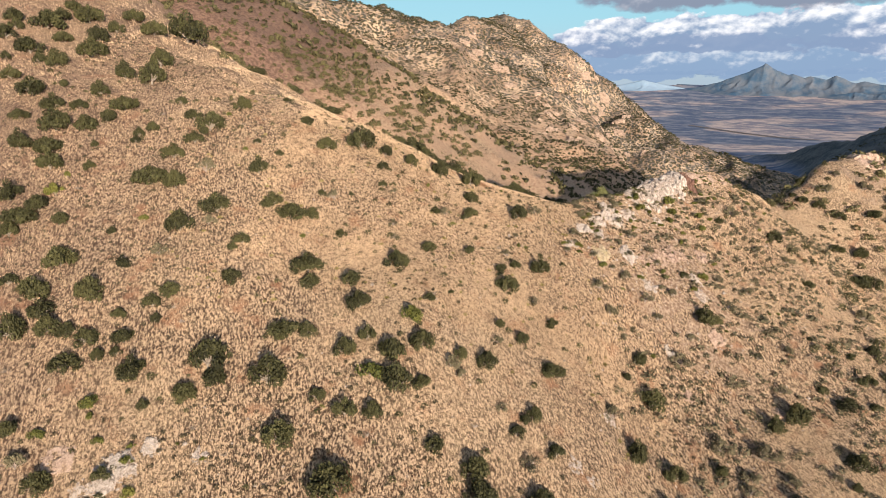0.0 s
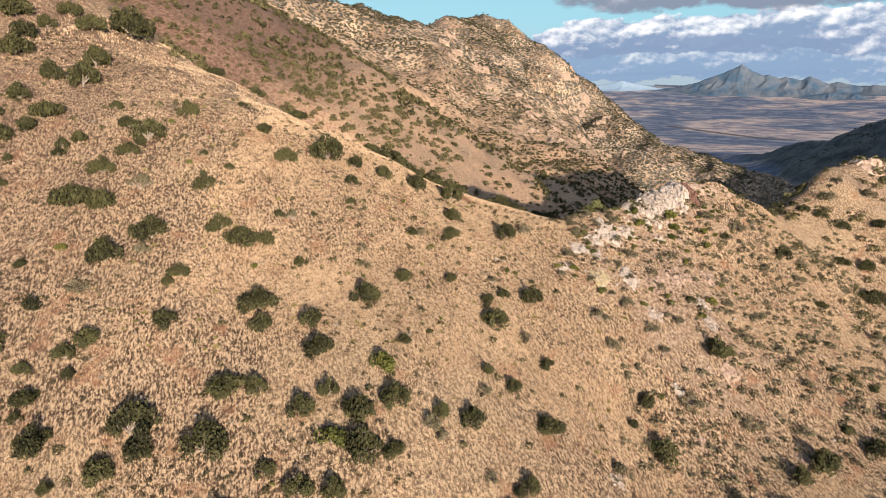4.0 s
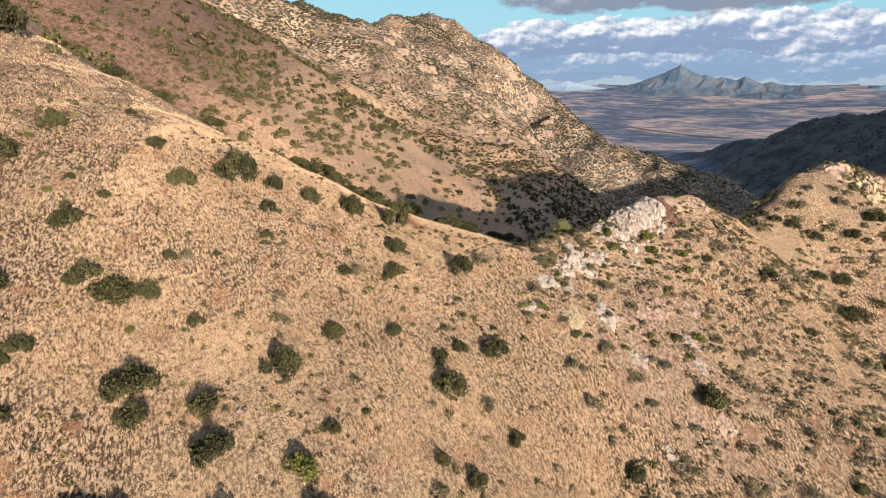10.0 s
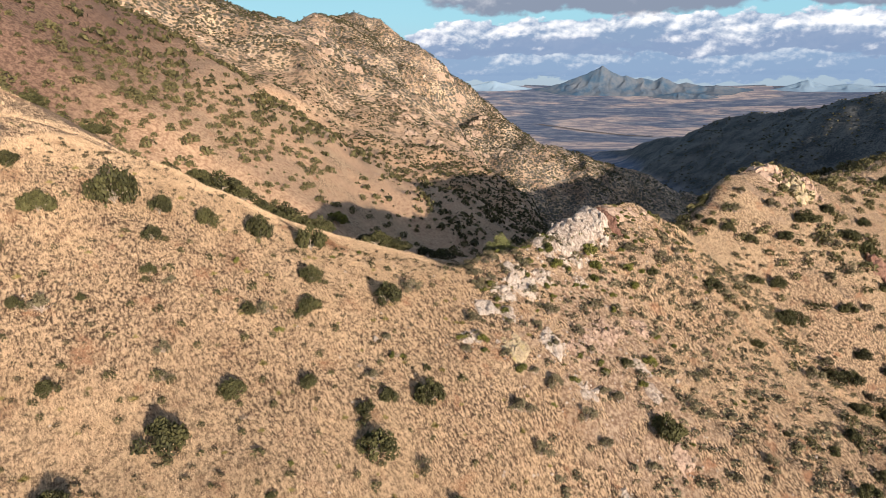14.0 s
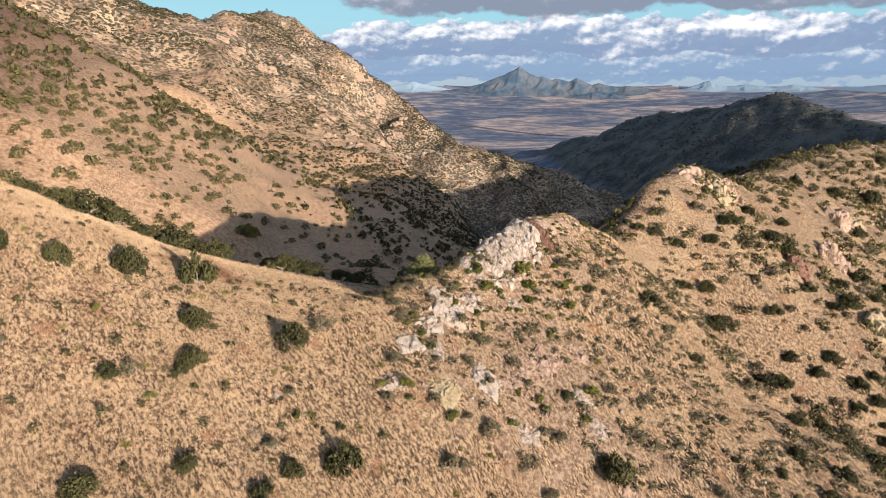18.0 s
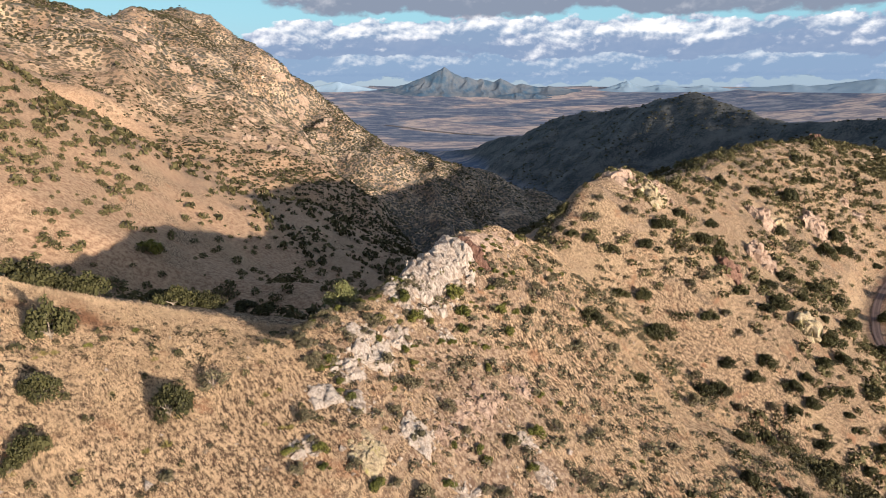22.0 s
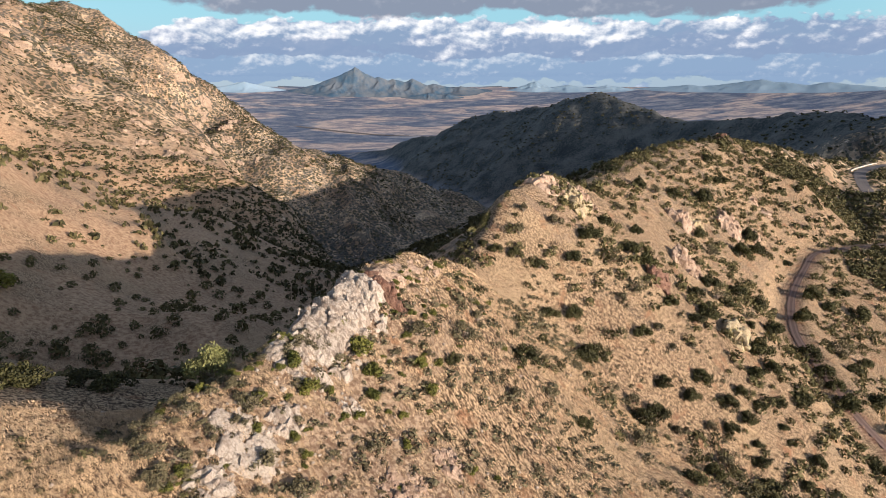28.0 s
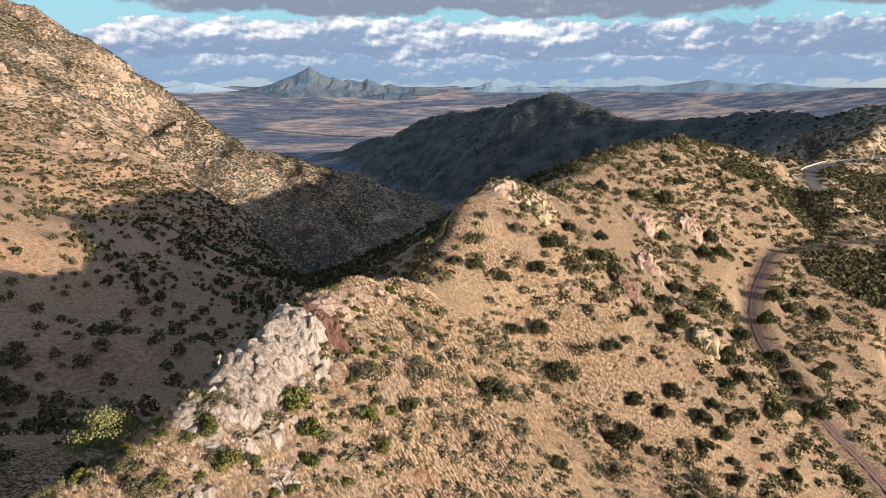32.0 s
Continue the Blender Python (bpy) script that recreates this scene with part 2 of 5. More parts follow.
# ---- the lie of the land ----
def smooth_noise(x, y, seed):
    """Value noise on the unit lattice, -1 to 1."""
    ix, iy = np.floor(x).astype(np.int64), np.floor(y).astype(np.int64)
    fx, fy = x - ix, y - iy
    fx, fy = fx * fx * fx * (fx * (fx * 6 - 15) + 10), fy * fy * fy * (fy * (fy * 6 - 15) + 10)

    def at(i, j):
        n = (i * 374761393 + j * 668265263 + seed * 1442695041) & 0xFFFFFFFF
        n = ((n ^ (n >> 13)) * 1274126177) & 0xFFFFFFFF
        return ((n ^ (n >> 16)) & 0xFFFF) / 32767.5 - 1.0

    a, b, c, d = at(ix, iy), at(ix + 1, iy), at(ix, iy + 1), at(ix + 1, iy + 1)
    return (a + (b - a) * fx) * (1 - fy) + (c + (d - c) * fx) * fy


def fbm(x, y, seed, octaves=4, gain=0.5):
    total, weight = 0.0, 1.0
    for k in range(octaves):
        total = total + weight * smooth_noise(x * 2**k + 17.3 * k, y * 2**k - 9.1 * k, seed + k)
        weight *= gain
    return total


# Ridge lines: the crest (x, y, z), the fall to the left and to the right of its run, how round the crest is, and where the slope steepens.
RIDGES = {
    "spur": ([(15, 141, -26.3), (-3, 145, -23.2), (-12, 147, -21.0), (-24, 149, -17.0), (-36, 151, -12.0), (-53, 154, -4.8),
              (-70, 160, 2.5), (-87, 165, 11.0), (-114, 174, 29), (-170, 190, 56), (-300, 200, 95), (-500, 150, 140)], 0.56, 0.60, 26),
    "outcrop_ridge": ([(11, 141.5, -26.0), (20.5, 147, -23.6), (30.5, 155.5, -23.4), (36, 160.5, -22.8), (42, 165.3, -21.6), (47, 169.5, -21.4), (54, 175, -23.4), (61, 183, -29.0),
                       (69, 193, -33), (78, 204, -39), (89, 216.5, -41), (100, 225, -35.5), (110, 231, -26.5), (121, 236, -23.4), (131, 241, -22.2), (150, 252, -27.4)], 1.75, 1.0, 4.2),
    "hill_ridge": ([(150, 252, -27.4), (164, 262, -28.5), (231, 303, -27), (269, 322, -28), (310, 339, -29), (350, 355, -32), (420, 385, -44),
                    (500, 400, -60), (590, 400, -67), (700, 405, -58), (848, 440, -24), (1000, 420, 10), (1400, 300, 60)], 0.70, 0.84, 8),
    "canyon_spur": ([(260, 405, -172), (150, 392, -132), (45, 383, -74), (22, 381, -56), (0, 380, -42), (-20, 380, -26), (-42, 380, -11), (-70, 380, 8),
                     (-130, 384, 44), (-260, 400, 110), (-450, 420, 190), (-700, 440, 280)], 0.05, 0.20, 14, 108),
    "mountain": ([(653, 1251, -225), (546, 1248, -174), (411, 1249, -122), (315, 1278, -98), (228, 1347, -58), (212, 1381, -34), (184, 1425, 34),
                  (132, 1461, 79), (79, 1515, 110), (23, 1567, 142), (-23, 1567, 152), (-68, 1415, 122), (-80, 1314, 128), (-110, 1261, 98),
                  (-138, 1130, 62), (-172, 1055, 113), (-230, 1024, 121), (-314, 950, 125), (-600, 900, 240), (-900, 700, 330)], 0.46, 0.55, 12),
    "shaded_ridge": ([(932, 2772, -323), (1000, 2673, -281), (1114, 2462, -223), (1168, 2268, -180), (1191, 1907, -72), (1211, 1773, -77),
                      (1221, 1641, -60), (1217, 1449, -22), (1209, 1320, -52), (1194, 1117, -87), (1162, 999, -76), (1142, 910, -58),
                      (1102, 827, -58), (1042, 735, -43), (981, 642, -47), (918, 547, -41), (848, 460, -19), (1000, 420, 10)], 0.40, 0.60, 14),
}


def tent(x, y, line, left, right, r, reach=1e9):
    """Height under a ridge line."""
    runs = []
    for (x0, y0, z0), (x1, y1, z1) in zip(line, line[1:]):
        dx, dy = x1 - x0, y1 - y0
        s = np.clip(((x - x0) * dx + (y - y0) * dy) / (dx * dx + dy * dy), 0, 1)
        ox, oy = x - x0 - s * dx, y - y0 - s * dy
        d = np.sqrt(ox * ox + oy * oy)
        fall = np.where(dx * oy - dy * ox > 0, left, right)
        z = z0 + s * (z1 - z0) - fall * (np.sqrt(d * d + r * r) - r) - 0.5 * np.maximum(d - reach, 0)
        runs.append((d, z))
    least = functools.reduce(np.minimum, [d for d, z in runs])
    soft = 1.5 + 0.07 * least
    weights = [np.exp(-(d - least) / soft) for d, z in runs]
    return sum(w * z for w, (d, z) in zip(weights, runs)) / sum(weights)


def soft_max(a, b, k):
    m = np.maximum(a, b)
    return m + k * np.log(np.exp((a - m) / k) + np.exp((b - m) / k))


# Knolls and hollows on the near slopes: x, y, rise, width.
KNOLLS = [
    (-78, 118, 7.6, 24), (-36, 128, 6.3, 16), (-32, 76, 2.6, 22), (-14, 102, -4.7, 16), (10, 96, 4.4, 14),
    (28, 108, -11.5, 18), (205, 190, 1.4, 20), (250, 232, -3.4, 22), (362, 288, 9.7, 30), (45, 256, 12.8, 22), (127, 487, 30.5, 80),
    (60, 90, -9, 22), (86, 106, -8, 22), (36, 72, -7, 20), (30, 93, -2.5, 12),
]
SWELLS = [
    (-29, 74, -2.0, 12), (-42, 80, 1.0, 12), (-52, 88, 1.3, 12), (-14, 94, 6.1, 12), (7, 94, -0.5, 12), (-32, 98, 2.0, 12),
    (-53, 100, 0.8, 12), (28, 107, -3.2, 12), (-19, 108, 1.2, 12), (-42, 108, 0.5, 12), (-28, 113, -0.7, 12), (-6, 114, 0.6, 12),
    (54, 122, -8.1, 13), (-46, 122, -1.1, 13), (-33, 123, 0.5, 12), (-7, 126, 0.8, 12), (40, 134, -2.3, 14), (-28, 135, 0.8, 14),
    (2, 135, -0.6, 13), (-42, 135, -1.0, 14), (-74, 137, 0.7, 16), (22, 140, -0.4, 14), (34, 155, -0.9, 16), (74, 156, -1.1, 18),
    (99, 169, 1.6, 21), (93, 191, 3.7, 22), (136, 193, 2.0, 25), (169, 200, 1.0, 28), (118, 201, 2.7, 25), (177, 227, -1.1, 31),
    (125, 236, -2.1, 29), (213, 261, -2.7, 36), (0, 275, -5.1, 29), (-27, 278, -1.4, 30), (187, 283, -3.3, 36), (218, 301, -2.3, 36),
    (29, 302, -3.8, 33), (-45, 306, 0.9, 33), (-5, 319, -1.9, 34), (31, 330, -1.9, 36), (45, 405, -1.6, 36), (14, 412, -1.6, 36),
]


# The dirt road that winds round the hill, and its height; the paved road on the pass.
ROAD = [(186, 136), (194, 152), (199, 168), (203, 184), (208.4, 193.5), (214.5, 202.3), (222, 212), (230.8, 220.7), (247.8, 233.6), (262, 243), (275.1, 250.4),
        (290, 257.5), (304.5, 264.0), (315, 269), (325, 271), (347, 268.5), (382, 260.3), (400, 254), (440, 246), (500, 254)]
ROAD_LEVEL = [-112, -105, -98, -92, -88.4, -86.8, -86.2, -85.9, -85.9, -85, -83.9, -82.5, -80.8, -79, -78.3, -78.2, -78.4, -79, -80, -81]
PASS_ROAD = [(522, 354), (530, 363), (541, 372), (556, 382), (576, 388), (605, 390), (640, 388), (690, 381), (760, 372)]
PASS_LEVEL = [-76, -73, -69.5, -66.5, -65, -64, -63.3, -62.5, -62]


def smooth_line(pts, run, s):
    """Places at the runs s along a line, its corners rounded."""
    out = []
    for axis in (0, 1):
        v = np.interp(s, run, pts[:, axis])
        for k in range(2):
            v = np.convolve(np.pad(v, 2, mode="reflect", reflect_type="odd"), np.ones(5) / 5, "valid")
        out.append(v)
    return out


def road_field(x, y, line=ROAD, levels=ROAD_LEVEL, box=(160, 530, 105, 310)):
    """Distance from a road and its level there."""
    pts = np.array(line, float)
    run = np.concatenate([[0], np.cumsum(np.hypot(*np.diff(pts, axis=0).T))])
    s = np.arange(0, run[-1], 2.0)
    rx, ry = smooth_line(pts, run, s)
    rz = np.interp(s, run, levels)
    best, level = np.full(x.shape, 1e9), np.zeros(x.shape)
    near = (x > box[0]) & (x < box[1]) & (y > box[2]) & (y < box[3])
    if near.any():
        qx, qy = x[near], y[near]
        b, l = np.full(qx.shape, 1e9), np.zeros(qx.shape)
        for px, py, pz in zip(rx, ry, rz):
            d = np.hypot(qx - px, qy - py)
            l = np.where(d < b, pz, l)
            b = np.minimum(b, d)
        best[near], level[near] = b, l
    return best, level


def road_distance(x, y):
    return road_field(np.asarray(x, float), np.asarray(y, float))[0]


def plain_height(d):
    """The valley plain, which climbs gently to the horizon."""
    return np.where(d < 2800, -300.0, -d * 300.0 * (4790.0 - d) / 5.6e6)


def broad_ground(x, y):
    h = None
    for name, form in RIDGES.items():
        z = tent(x, y, *form)
        h = z if h is None else soft_max(h, z, 2.0 if name in ("outcrop_ridge", "hill_ridge") else 4.0)
    for kx, ky, rise, width in KNOLLS + SWELLS:
        h = h + rise * np.exp(-((x - kx) ** 2 + (y - ky) ** 2) / (2 * width * width))
    return h


def ground(x, y):
    x, y = np.asarray(x, float), np.asarray(y, float)
    d = np.hypot(x, y)
    h = broad_ground(x, y)
    far = np.clip((d - 200) / 560, 0, 1)
    ribs = 1 - 2 * np.abs(smooth_noise(x / 150 + 3.1 + 0.3 * smooth_noise(x / 70, y / 70, 5), y / 210, 31))
    ribs2 = 1 - 2 * np.abs(smooth_noise(x / 55 + 0.4 * smooth_noise(x / 30, y / 30, 6), y / 70, 37))
    h = h + far * (11 * ribs + 5.5 * ribs2 + 3.0 * fbm(x / 22, y / 22, 41, 3))
    h = h + (1 - far) * (0.9 * fbm(x / 26, y / 26, 11, 3) + 0.16 * np.clip((185 - d) / 50, 0, 1) * fbm(x / 4.5, y / 4.5, 21, 3))
    away, level = road_field(x, y)
    # a long slope of fill below the road
    bank = level - 0.55 * np.maximum(away - 3, 0)
    h = np.where(away < 60, np.maximum(h, np.minimum(bank, h + 40 * np.clip((60 - away) / 30, 0, 1))), h)
    cut = np.clip((12 - away) / 8.5, 0, 1)
    h = h + (level - h) * cut * cut * (3 - 2 * cut)
    away, level = road_field(x, y, PASS_ROAD, PASS_LEVEL, (430, 850, 250, 480))
    bank = level - 0.55 * np.maximum(away - 7, 0)
    h = np.where(away < 90, np.maximum(h, np.minimum(bank, h + 50 * np.clip((90 - away) / 40, 0, 1))), h)
    cut = np.clip((26 - away) / 20, 0, 1)
    h = h + (level - h) * cut * cut * (3 - 2 * cut)
    return soft_max(h, plain_height(d), 12.0)


def grid_object(name, co, faces, mat, parent=None):
    me = bpy.data.meshes.new(name)
    co, faces = np.asarray(co, np.float32), np.asarray(faces, np.int32)
    me.vertices.add(len(co))
    me.vertices.foreach_set("co", co.ravel())
    k = faces.shape[1]
    me.loops.add(faces.size)
    me.loops.foreach_set("vertex_index", faces.ravel())
    me.polygons.add(len(faces))
    me.polygons.foreach_set("loop_start", np.arange(0, faces.size, k, dtype=np.int32))
    me.update(calc_edges=True)
    me.materials.append(mat)
    ob = new(name, me)
    ob.parent = parent
    return ob


def lattice(rows, cols, closed=False):
    r, c = np.meshgrid(np.arange(rows - 1), np.arange(cols if closed else cols - 1), indexing="ij")
    d = (c + 1) % cols
    return np.stack([r * cols + c, r * cols + d, (r + 1) * cols + d, (r + 1) * cols + c], -1).reshape(-1, 4)


def give(me, name, values):
    me.attributes.new(name, "FLOAT", "POINT").data.foreach_set("value", np.asarray(values, np.float32))


def build_ground():
    """One sheet from under the camera to the horizon, finer where the land is near."""
    turn = np.concatenate([np.arange(-52, 78, 0.27), np.arange(78, 308, 2.5)])
    reach = 6.0 * np.exp(np.arange(0, 496) * 0.0136)
    reach = np.concatenate([[0.02, 1.5, 3.0, 4.5], reach[reach < 4810]])
    a, r = np.meshgrid(np.radians(turn), reach)
    x, y = 5 + r * np.sin(a), 30 + r * np.cos(a)
    z = ground(x, y)
    co = np.stack([x, y, z], -1).reshape(-1, 3)
    ob = grid_object("ground", co, lattice(len(reach), len(turn), True)[:, ::-1], GROUND)
    me = ob.data
    xf, yf, zf = co.T
    d = np.hypot(xf, yf)
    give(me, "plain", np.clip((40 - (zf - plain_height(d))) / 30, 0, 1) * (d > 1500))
    give(me, "mountain", np.clip((d + 120 * fbm(xf / 130, yf / 130, 55, 3) - 540) / 160, 0, 1))
    give(me, "scrub", scrub_and_shade(xf, yf))
    # west slopes whose dimness under the low sun is painted into the ground
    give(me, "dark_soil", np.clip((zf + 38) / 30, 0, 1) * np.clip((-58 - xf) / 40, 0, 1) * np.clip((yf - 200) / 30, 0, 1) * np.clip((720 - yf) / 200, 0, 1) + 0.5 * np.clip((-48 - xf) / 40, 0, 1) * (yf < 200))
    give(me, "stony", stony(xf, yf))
    give(me, "bank", np.clip((3.6 - road_distance(xf, yf)) / 1.6, 0, 1))
    back = -((xf - 15) * 0.64 - (yf - 141) * 0.77)
    give(me, "soil", np.clip((back - 12) / 20, 0, 1) * np.clip((yf - 165) / 30, 0, 1) * np.clip((900 - yf) / 200, 0, 1))
    me.polygons.foreach_set("use_smooth", np.ones(len(me.polygons), bool))
    return tagged(ob, "dry golden grassland on steep mountain slopes and plain", "ground", kind="structure")


def bump_at(x, y, cx, cy, wx, wy=None):
    return np.exp(-(((x - cx) / wx) ** 2 + ((y - cy) / (wy or wx)) ** 2))


def stony(x, y):
    s = bump_at(x, y, 30, 144, 16, 18) + bump_at(x, y, 44, 163, 12) + 0.8 * bump_at(x, y, 40, 128, 20, 18) + bump_at(x, y, 125, 228, 14)
    return np.clip(s + 0.4 * bump_at(x, y, -28, 66, 14, 10), 0, 1)


def scrub_and_shade(x, y):
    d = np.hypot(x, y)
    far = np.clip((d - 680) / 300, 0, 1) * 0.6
    # thicker on the east ridge and canyon bed, to paint their shade too
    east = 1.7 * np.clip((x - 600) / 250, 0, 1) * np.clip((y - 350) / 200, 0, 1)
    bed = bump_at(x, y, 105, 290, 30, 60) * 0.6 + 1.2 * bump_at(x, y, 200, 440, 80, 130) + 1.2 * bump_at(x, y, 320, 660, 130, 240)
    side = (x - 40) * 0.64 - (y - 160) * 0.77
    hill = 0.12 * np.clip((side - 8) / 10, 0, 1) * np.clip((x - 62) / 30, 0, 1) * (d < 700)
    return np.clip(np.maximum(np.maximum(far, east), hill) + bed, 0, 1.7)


build_ground()


# ---- where the larger shrubs and trees stand: x, y, width of the crown ----
UPPER_OAKS_A = [
    (-29.8, 118.0, 1.1), (-58.8, 118.6, 2.1), (-83.9, 119.1, 2.9), (6.9, 119.3, 3.2), (-44.2, 119.7, 1.6), (-58.2, 120.3, 4.6), (-48.8, 120.4, 1.4), (-95.0, 120.9, 4.5),
    (-75.8, 121.1, 4.5), (-62.1, 122.1, 2.9), (-81.9, 123.4, 3.0), (-14.0, 123.7, 2.0), (7.1, 123.8, 0.9), (-24.7, 123.8, 1.5), (2.9, 123.9, 1.1), (-90.3, 123.9, 1.8),
    (4.2, 124.3, 0.8), (-56.1, 125.1, 1.3), (-102.6, 125.4, 3.5), (-8.2, 125.6, 1.4), (-36.4, 125.9, 3.3), (-7.2, 127.1, 2.4), (-67.4, 127.5, 2.1), (41.8, 127.7, 4.2),
    (-54.6, 128.5, 3.0), (44.4, 128.7, 2.2), (-25.5, 129.1, 1.9), (-96.0, 130.6, 3.9), (-107.8, 131.0, 1.9), (-16.3, 131.1, 1.1), (-81.4, 131.5, 3.5), (-75.9, 131.9, 5.0),
    (-42.0, 132.2, 2.9),
]
UPPER_OAKS_B = [
    (-101.0, 132.2, 2.4), (-30.6, 132.7, 4.8), (2.5, 132.8, 3.4), (-7.3, 133.0, 2.9), (-26.2, 134.6, 2.7), (-104.7, 134.8, 5.2), (-20.6, 135.8, 2.8), (-110.8, 136.0, 3.5),
    (39.1, 136.5, 2.0), (-91.5, 136.7, 5.2), (-14.6, 138.8, 3.4), (-110.5, 139.1, 2.8), (-77.7, 140.0, 4.5), (-111.9, 140.4, 3.8), (-49.2, 140.6, 1.7), (-101.0, 141.3, 3.6),
    (-8.1, 142.5, 3.9), (-106.1, 143.3, 5.9), (-94.3, 143.6, 4.7), (-105.2, 147.3, 4.0), (-94.0, 150.9, 3.3), (-101.2, 151.8, 5.2), (-105.3, 152.0, 3.4), (-86.7, 154.5, 5.0),
    (52.0, 156.9, 1.7), (-95.5, 161.3, 4.8), (-82.5, 162.0, 7.5),
]
GREY_SHRUBS_A = [
    (-61.7, 65.0, 3.5), (4.4, 77.7, 2.6), (0.3, 83.7, 1.6), (25.1, 84.4, 2.8), (46.5, 84.9, 2.4), (55.4, 86.1, 2.5), (-5.9, 86.4, 1.9), (28.6, 86.8, 2.0),
    (-7.5, 87.1, 2.6), (51.1, 87.3, 3.3), (46.7, 88.2, 2.0), (41.3, 90.1, 3.5), (-55.8, 93.4, 2.7), (49.4, 93.6, 3.5), (41.3, 94.5, 2.7), (-0.9, 94.9, 2.2),
    (18.6, 95.5, 3.7), (42.8, 97.5, 2.8), (49.3, 98.2, 2.8), (-50.7, 101.0, 2.5), (57.9, 101.5, 2.3), (38.6, 102.5, 3.9), (46.2, 102.8, 4.6), (20.5, 103.5, 1.7),
    (-55.2, 111.0, 3.6), (5.5, 111.1, 1.8), (-20.4, 112.1, 1.6), (-21.1, 115.1, 1.7), (-32.5, 115.4, 2.7), (23.2, 115.9, 1.6), (34.3, 116.8, 4.1), (44.8, 117.5, 2.8),
    (20.9, 118.8, 2.8),
]
GREY_SHRUBS_B = [
    (0.3, 119.7, 2.0), (55.3, 119.8, 3.1), (19.0, 122.6, 3.0), (37.6, 122.7, 2.4), (30.9, 122.8, 2.4), (20.3, 123.0, 2.4), (-22.3, 123.7, 1.6), (-12.1, 124.6, 2.2),
    (28.9, 125.1, 2.6), (52.4, 125.4, 2.5), (2.2, 126.2, 1.9), (59.5, 127.3, 1.8), (24.9, 127.5, 2.6), (22.4, 128.2, 1.9), (12.9, 128.5, 2.1), (59.5, 128.6, 2.3),
    (18.6, 129.1, 1.7), (35.2, 129.7, 2.4), (33.0, 129.9, 2.3), (14.8, 131.5, 1.3), (26.5, 133.4, 2.3), (14.5, 133.8, 2.2), (52.0, 134.1, 2.0), (20.0, 134.5, 1.6),
    (48.6, 134.6, 2.8), (24.6, 135.6, 2.1), (33.1, 135.6, 1.9), (6.2, 137.1, 2.9), (31.8, 138.8, 2.2), (27.4, 139.8, 3.0), (47.5, 140.1, 2.4), (54.7, 140.6, 2.5),
    (25.2, 141.7, 3.0),
]
GREY_SHRUBS_C = [
    (21.5, 143.7, 1.4), (16.0, 143.8, 1.8), (19.7, 145.7, 1.9), (36.5, 145.8, 2.0), (24.7, 147.5, 1.9), (36.1, 154.1, 1.9), (61.5, 156.8, 2.9), (48.2, 159.0, 3.4),
    (70.3, 160.2, 2.5), (56.0, 161.6, 4.0), (61.1, 166.0, 2.3), (93.1, 181.2, 2.6), (144.8, 195.4, 3.4),
]
BRIGHT_SHRUBS_A = [
    (-46.2, 64.1, 2.1), (-47.8, 67.2, 1.8), (-61.0, 68.5, 2.1), (-52.9, 69.0, 1.5), (-48.1, 69.0, 1.2), (-38.6, 69.4, 1.0), (-42.4, 70.3, 0.7), (-55.3, 71.7, 1.5),
    (-56.2, 72.9, 2.5), (-25.0, 78.2, 0.8), (-19.0, 82.7, 4.0), (-14.2, 92.4, 3.8), (-60.8, 98.8, 1.9), (-78.2, 101.5, 3.4), (-7.6, 105.0, 0.7), (29.0, 115.6, 1.4),
    (-10.4, 122.5, 1.2), (20.5, 127.8, 1.9), (15.5, 128.8, 1.5), (28.4, 129.3, 1.6), (12.6, 130.4, 1.5), (15.5, 130.5, 1.7), (34.4, 133.3, 1.6), (30.6, 133.8, 1.1),
    (40.7, 133.8, 1.8), (34.0, 134.3, 1.6), (19.9, 136.9, 1.5), (58.6, 137.4, 0.8), (60.7, 138.3, 1.0), (44.0, 138.5, 2.4), (19.2, 138.7, 1.3), (-5.0, 142.3, 0.9),
    (50.9, 144.6, 1.2),
]
BRIGHT_SHRUBS_B = [
    (25.3, 145.0, 1.5), (48.3, 145.2, 1.5), (-1.2, 146.7, 1.0), (40.9, 147.0, 1.5), (31.5, 150.1, 2.5), (42.0, 150.2, 1.4), (40.2, 150.3, 1.0), (33.8, 150.5, 1.5),
    (38.7, 151.4, 2.1), (31.0, 152.7, 2.5), (47.1, 153.1, 2.3), (39.9, 153.7, 3.0), (46.5, 155.5, 2.7), (38.9, 155.6, 3.6), (64.3, 163.5, 1.4), (70.7, 178.2, 1.4),
    (-10.3, 276.4, 7.5),
]
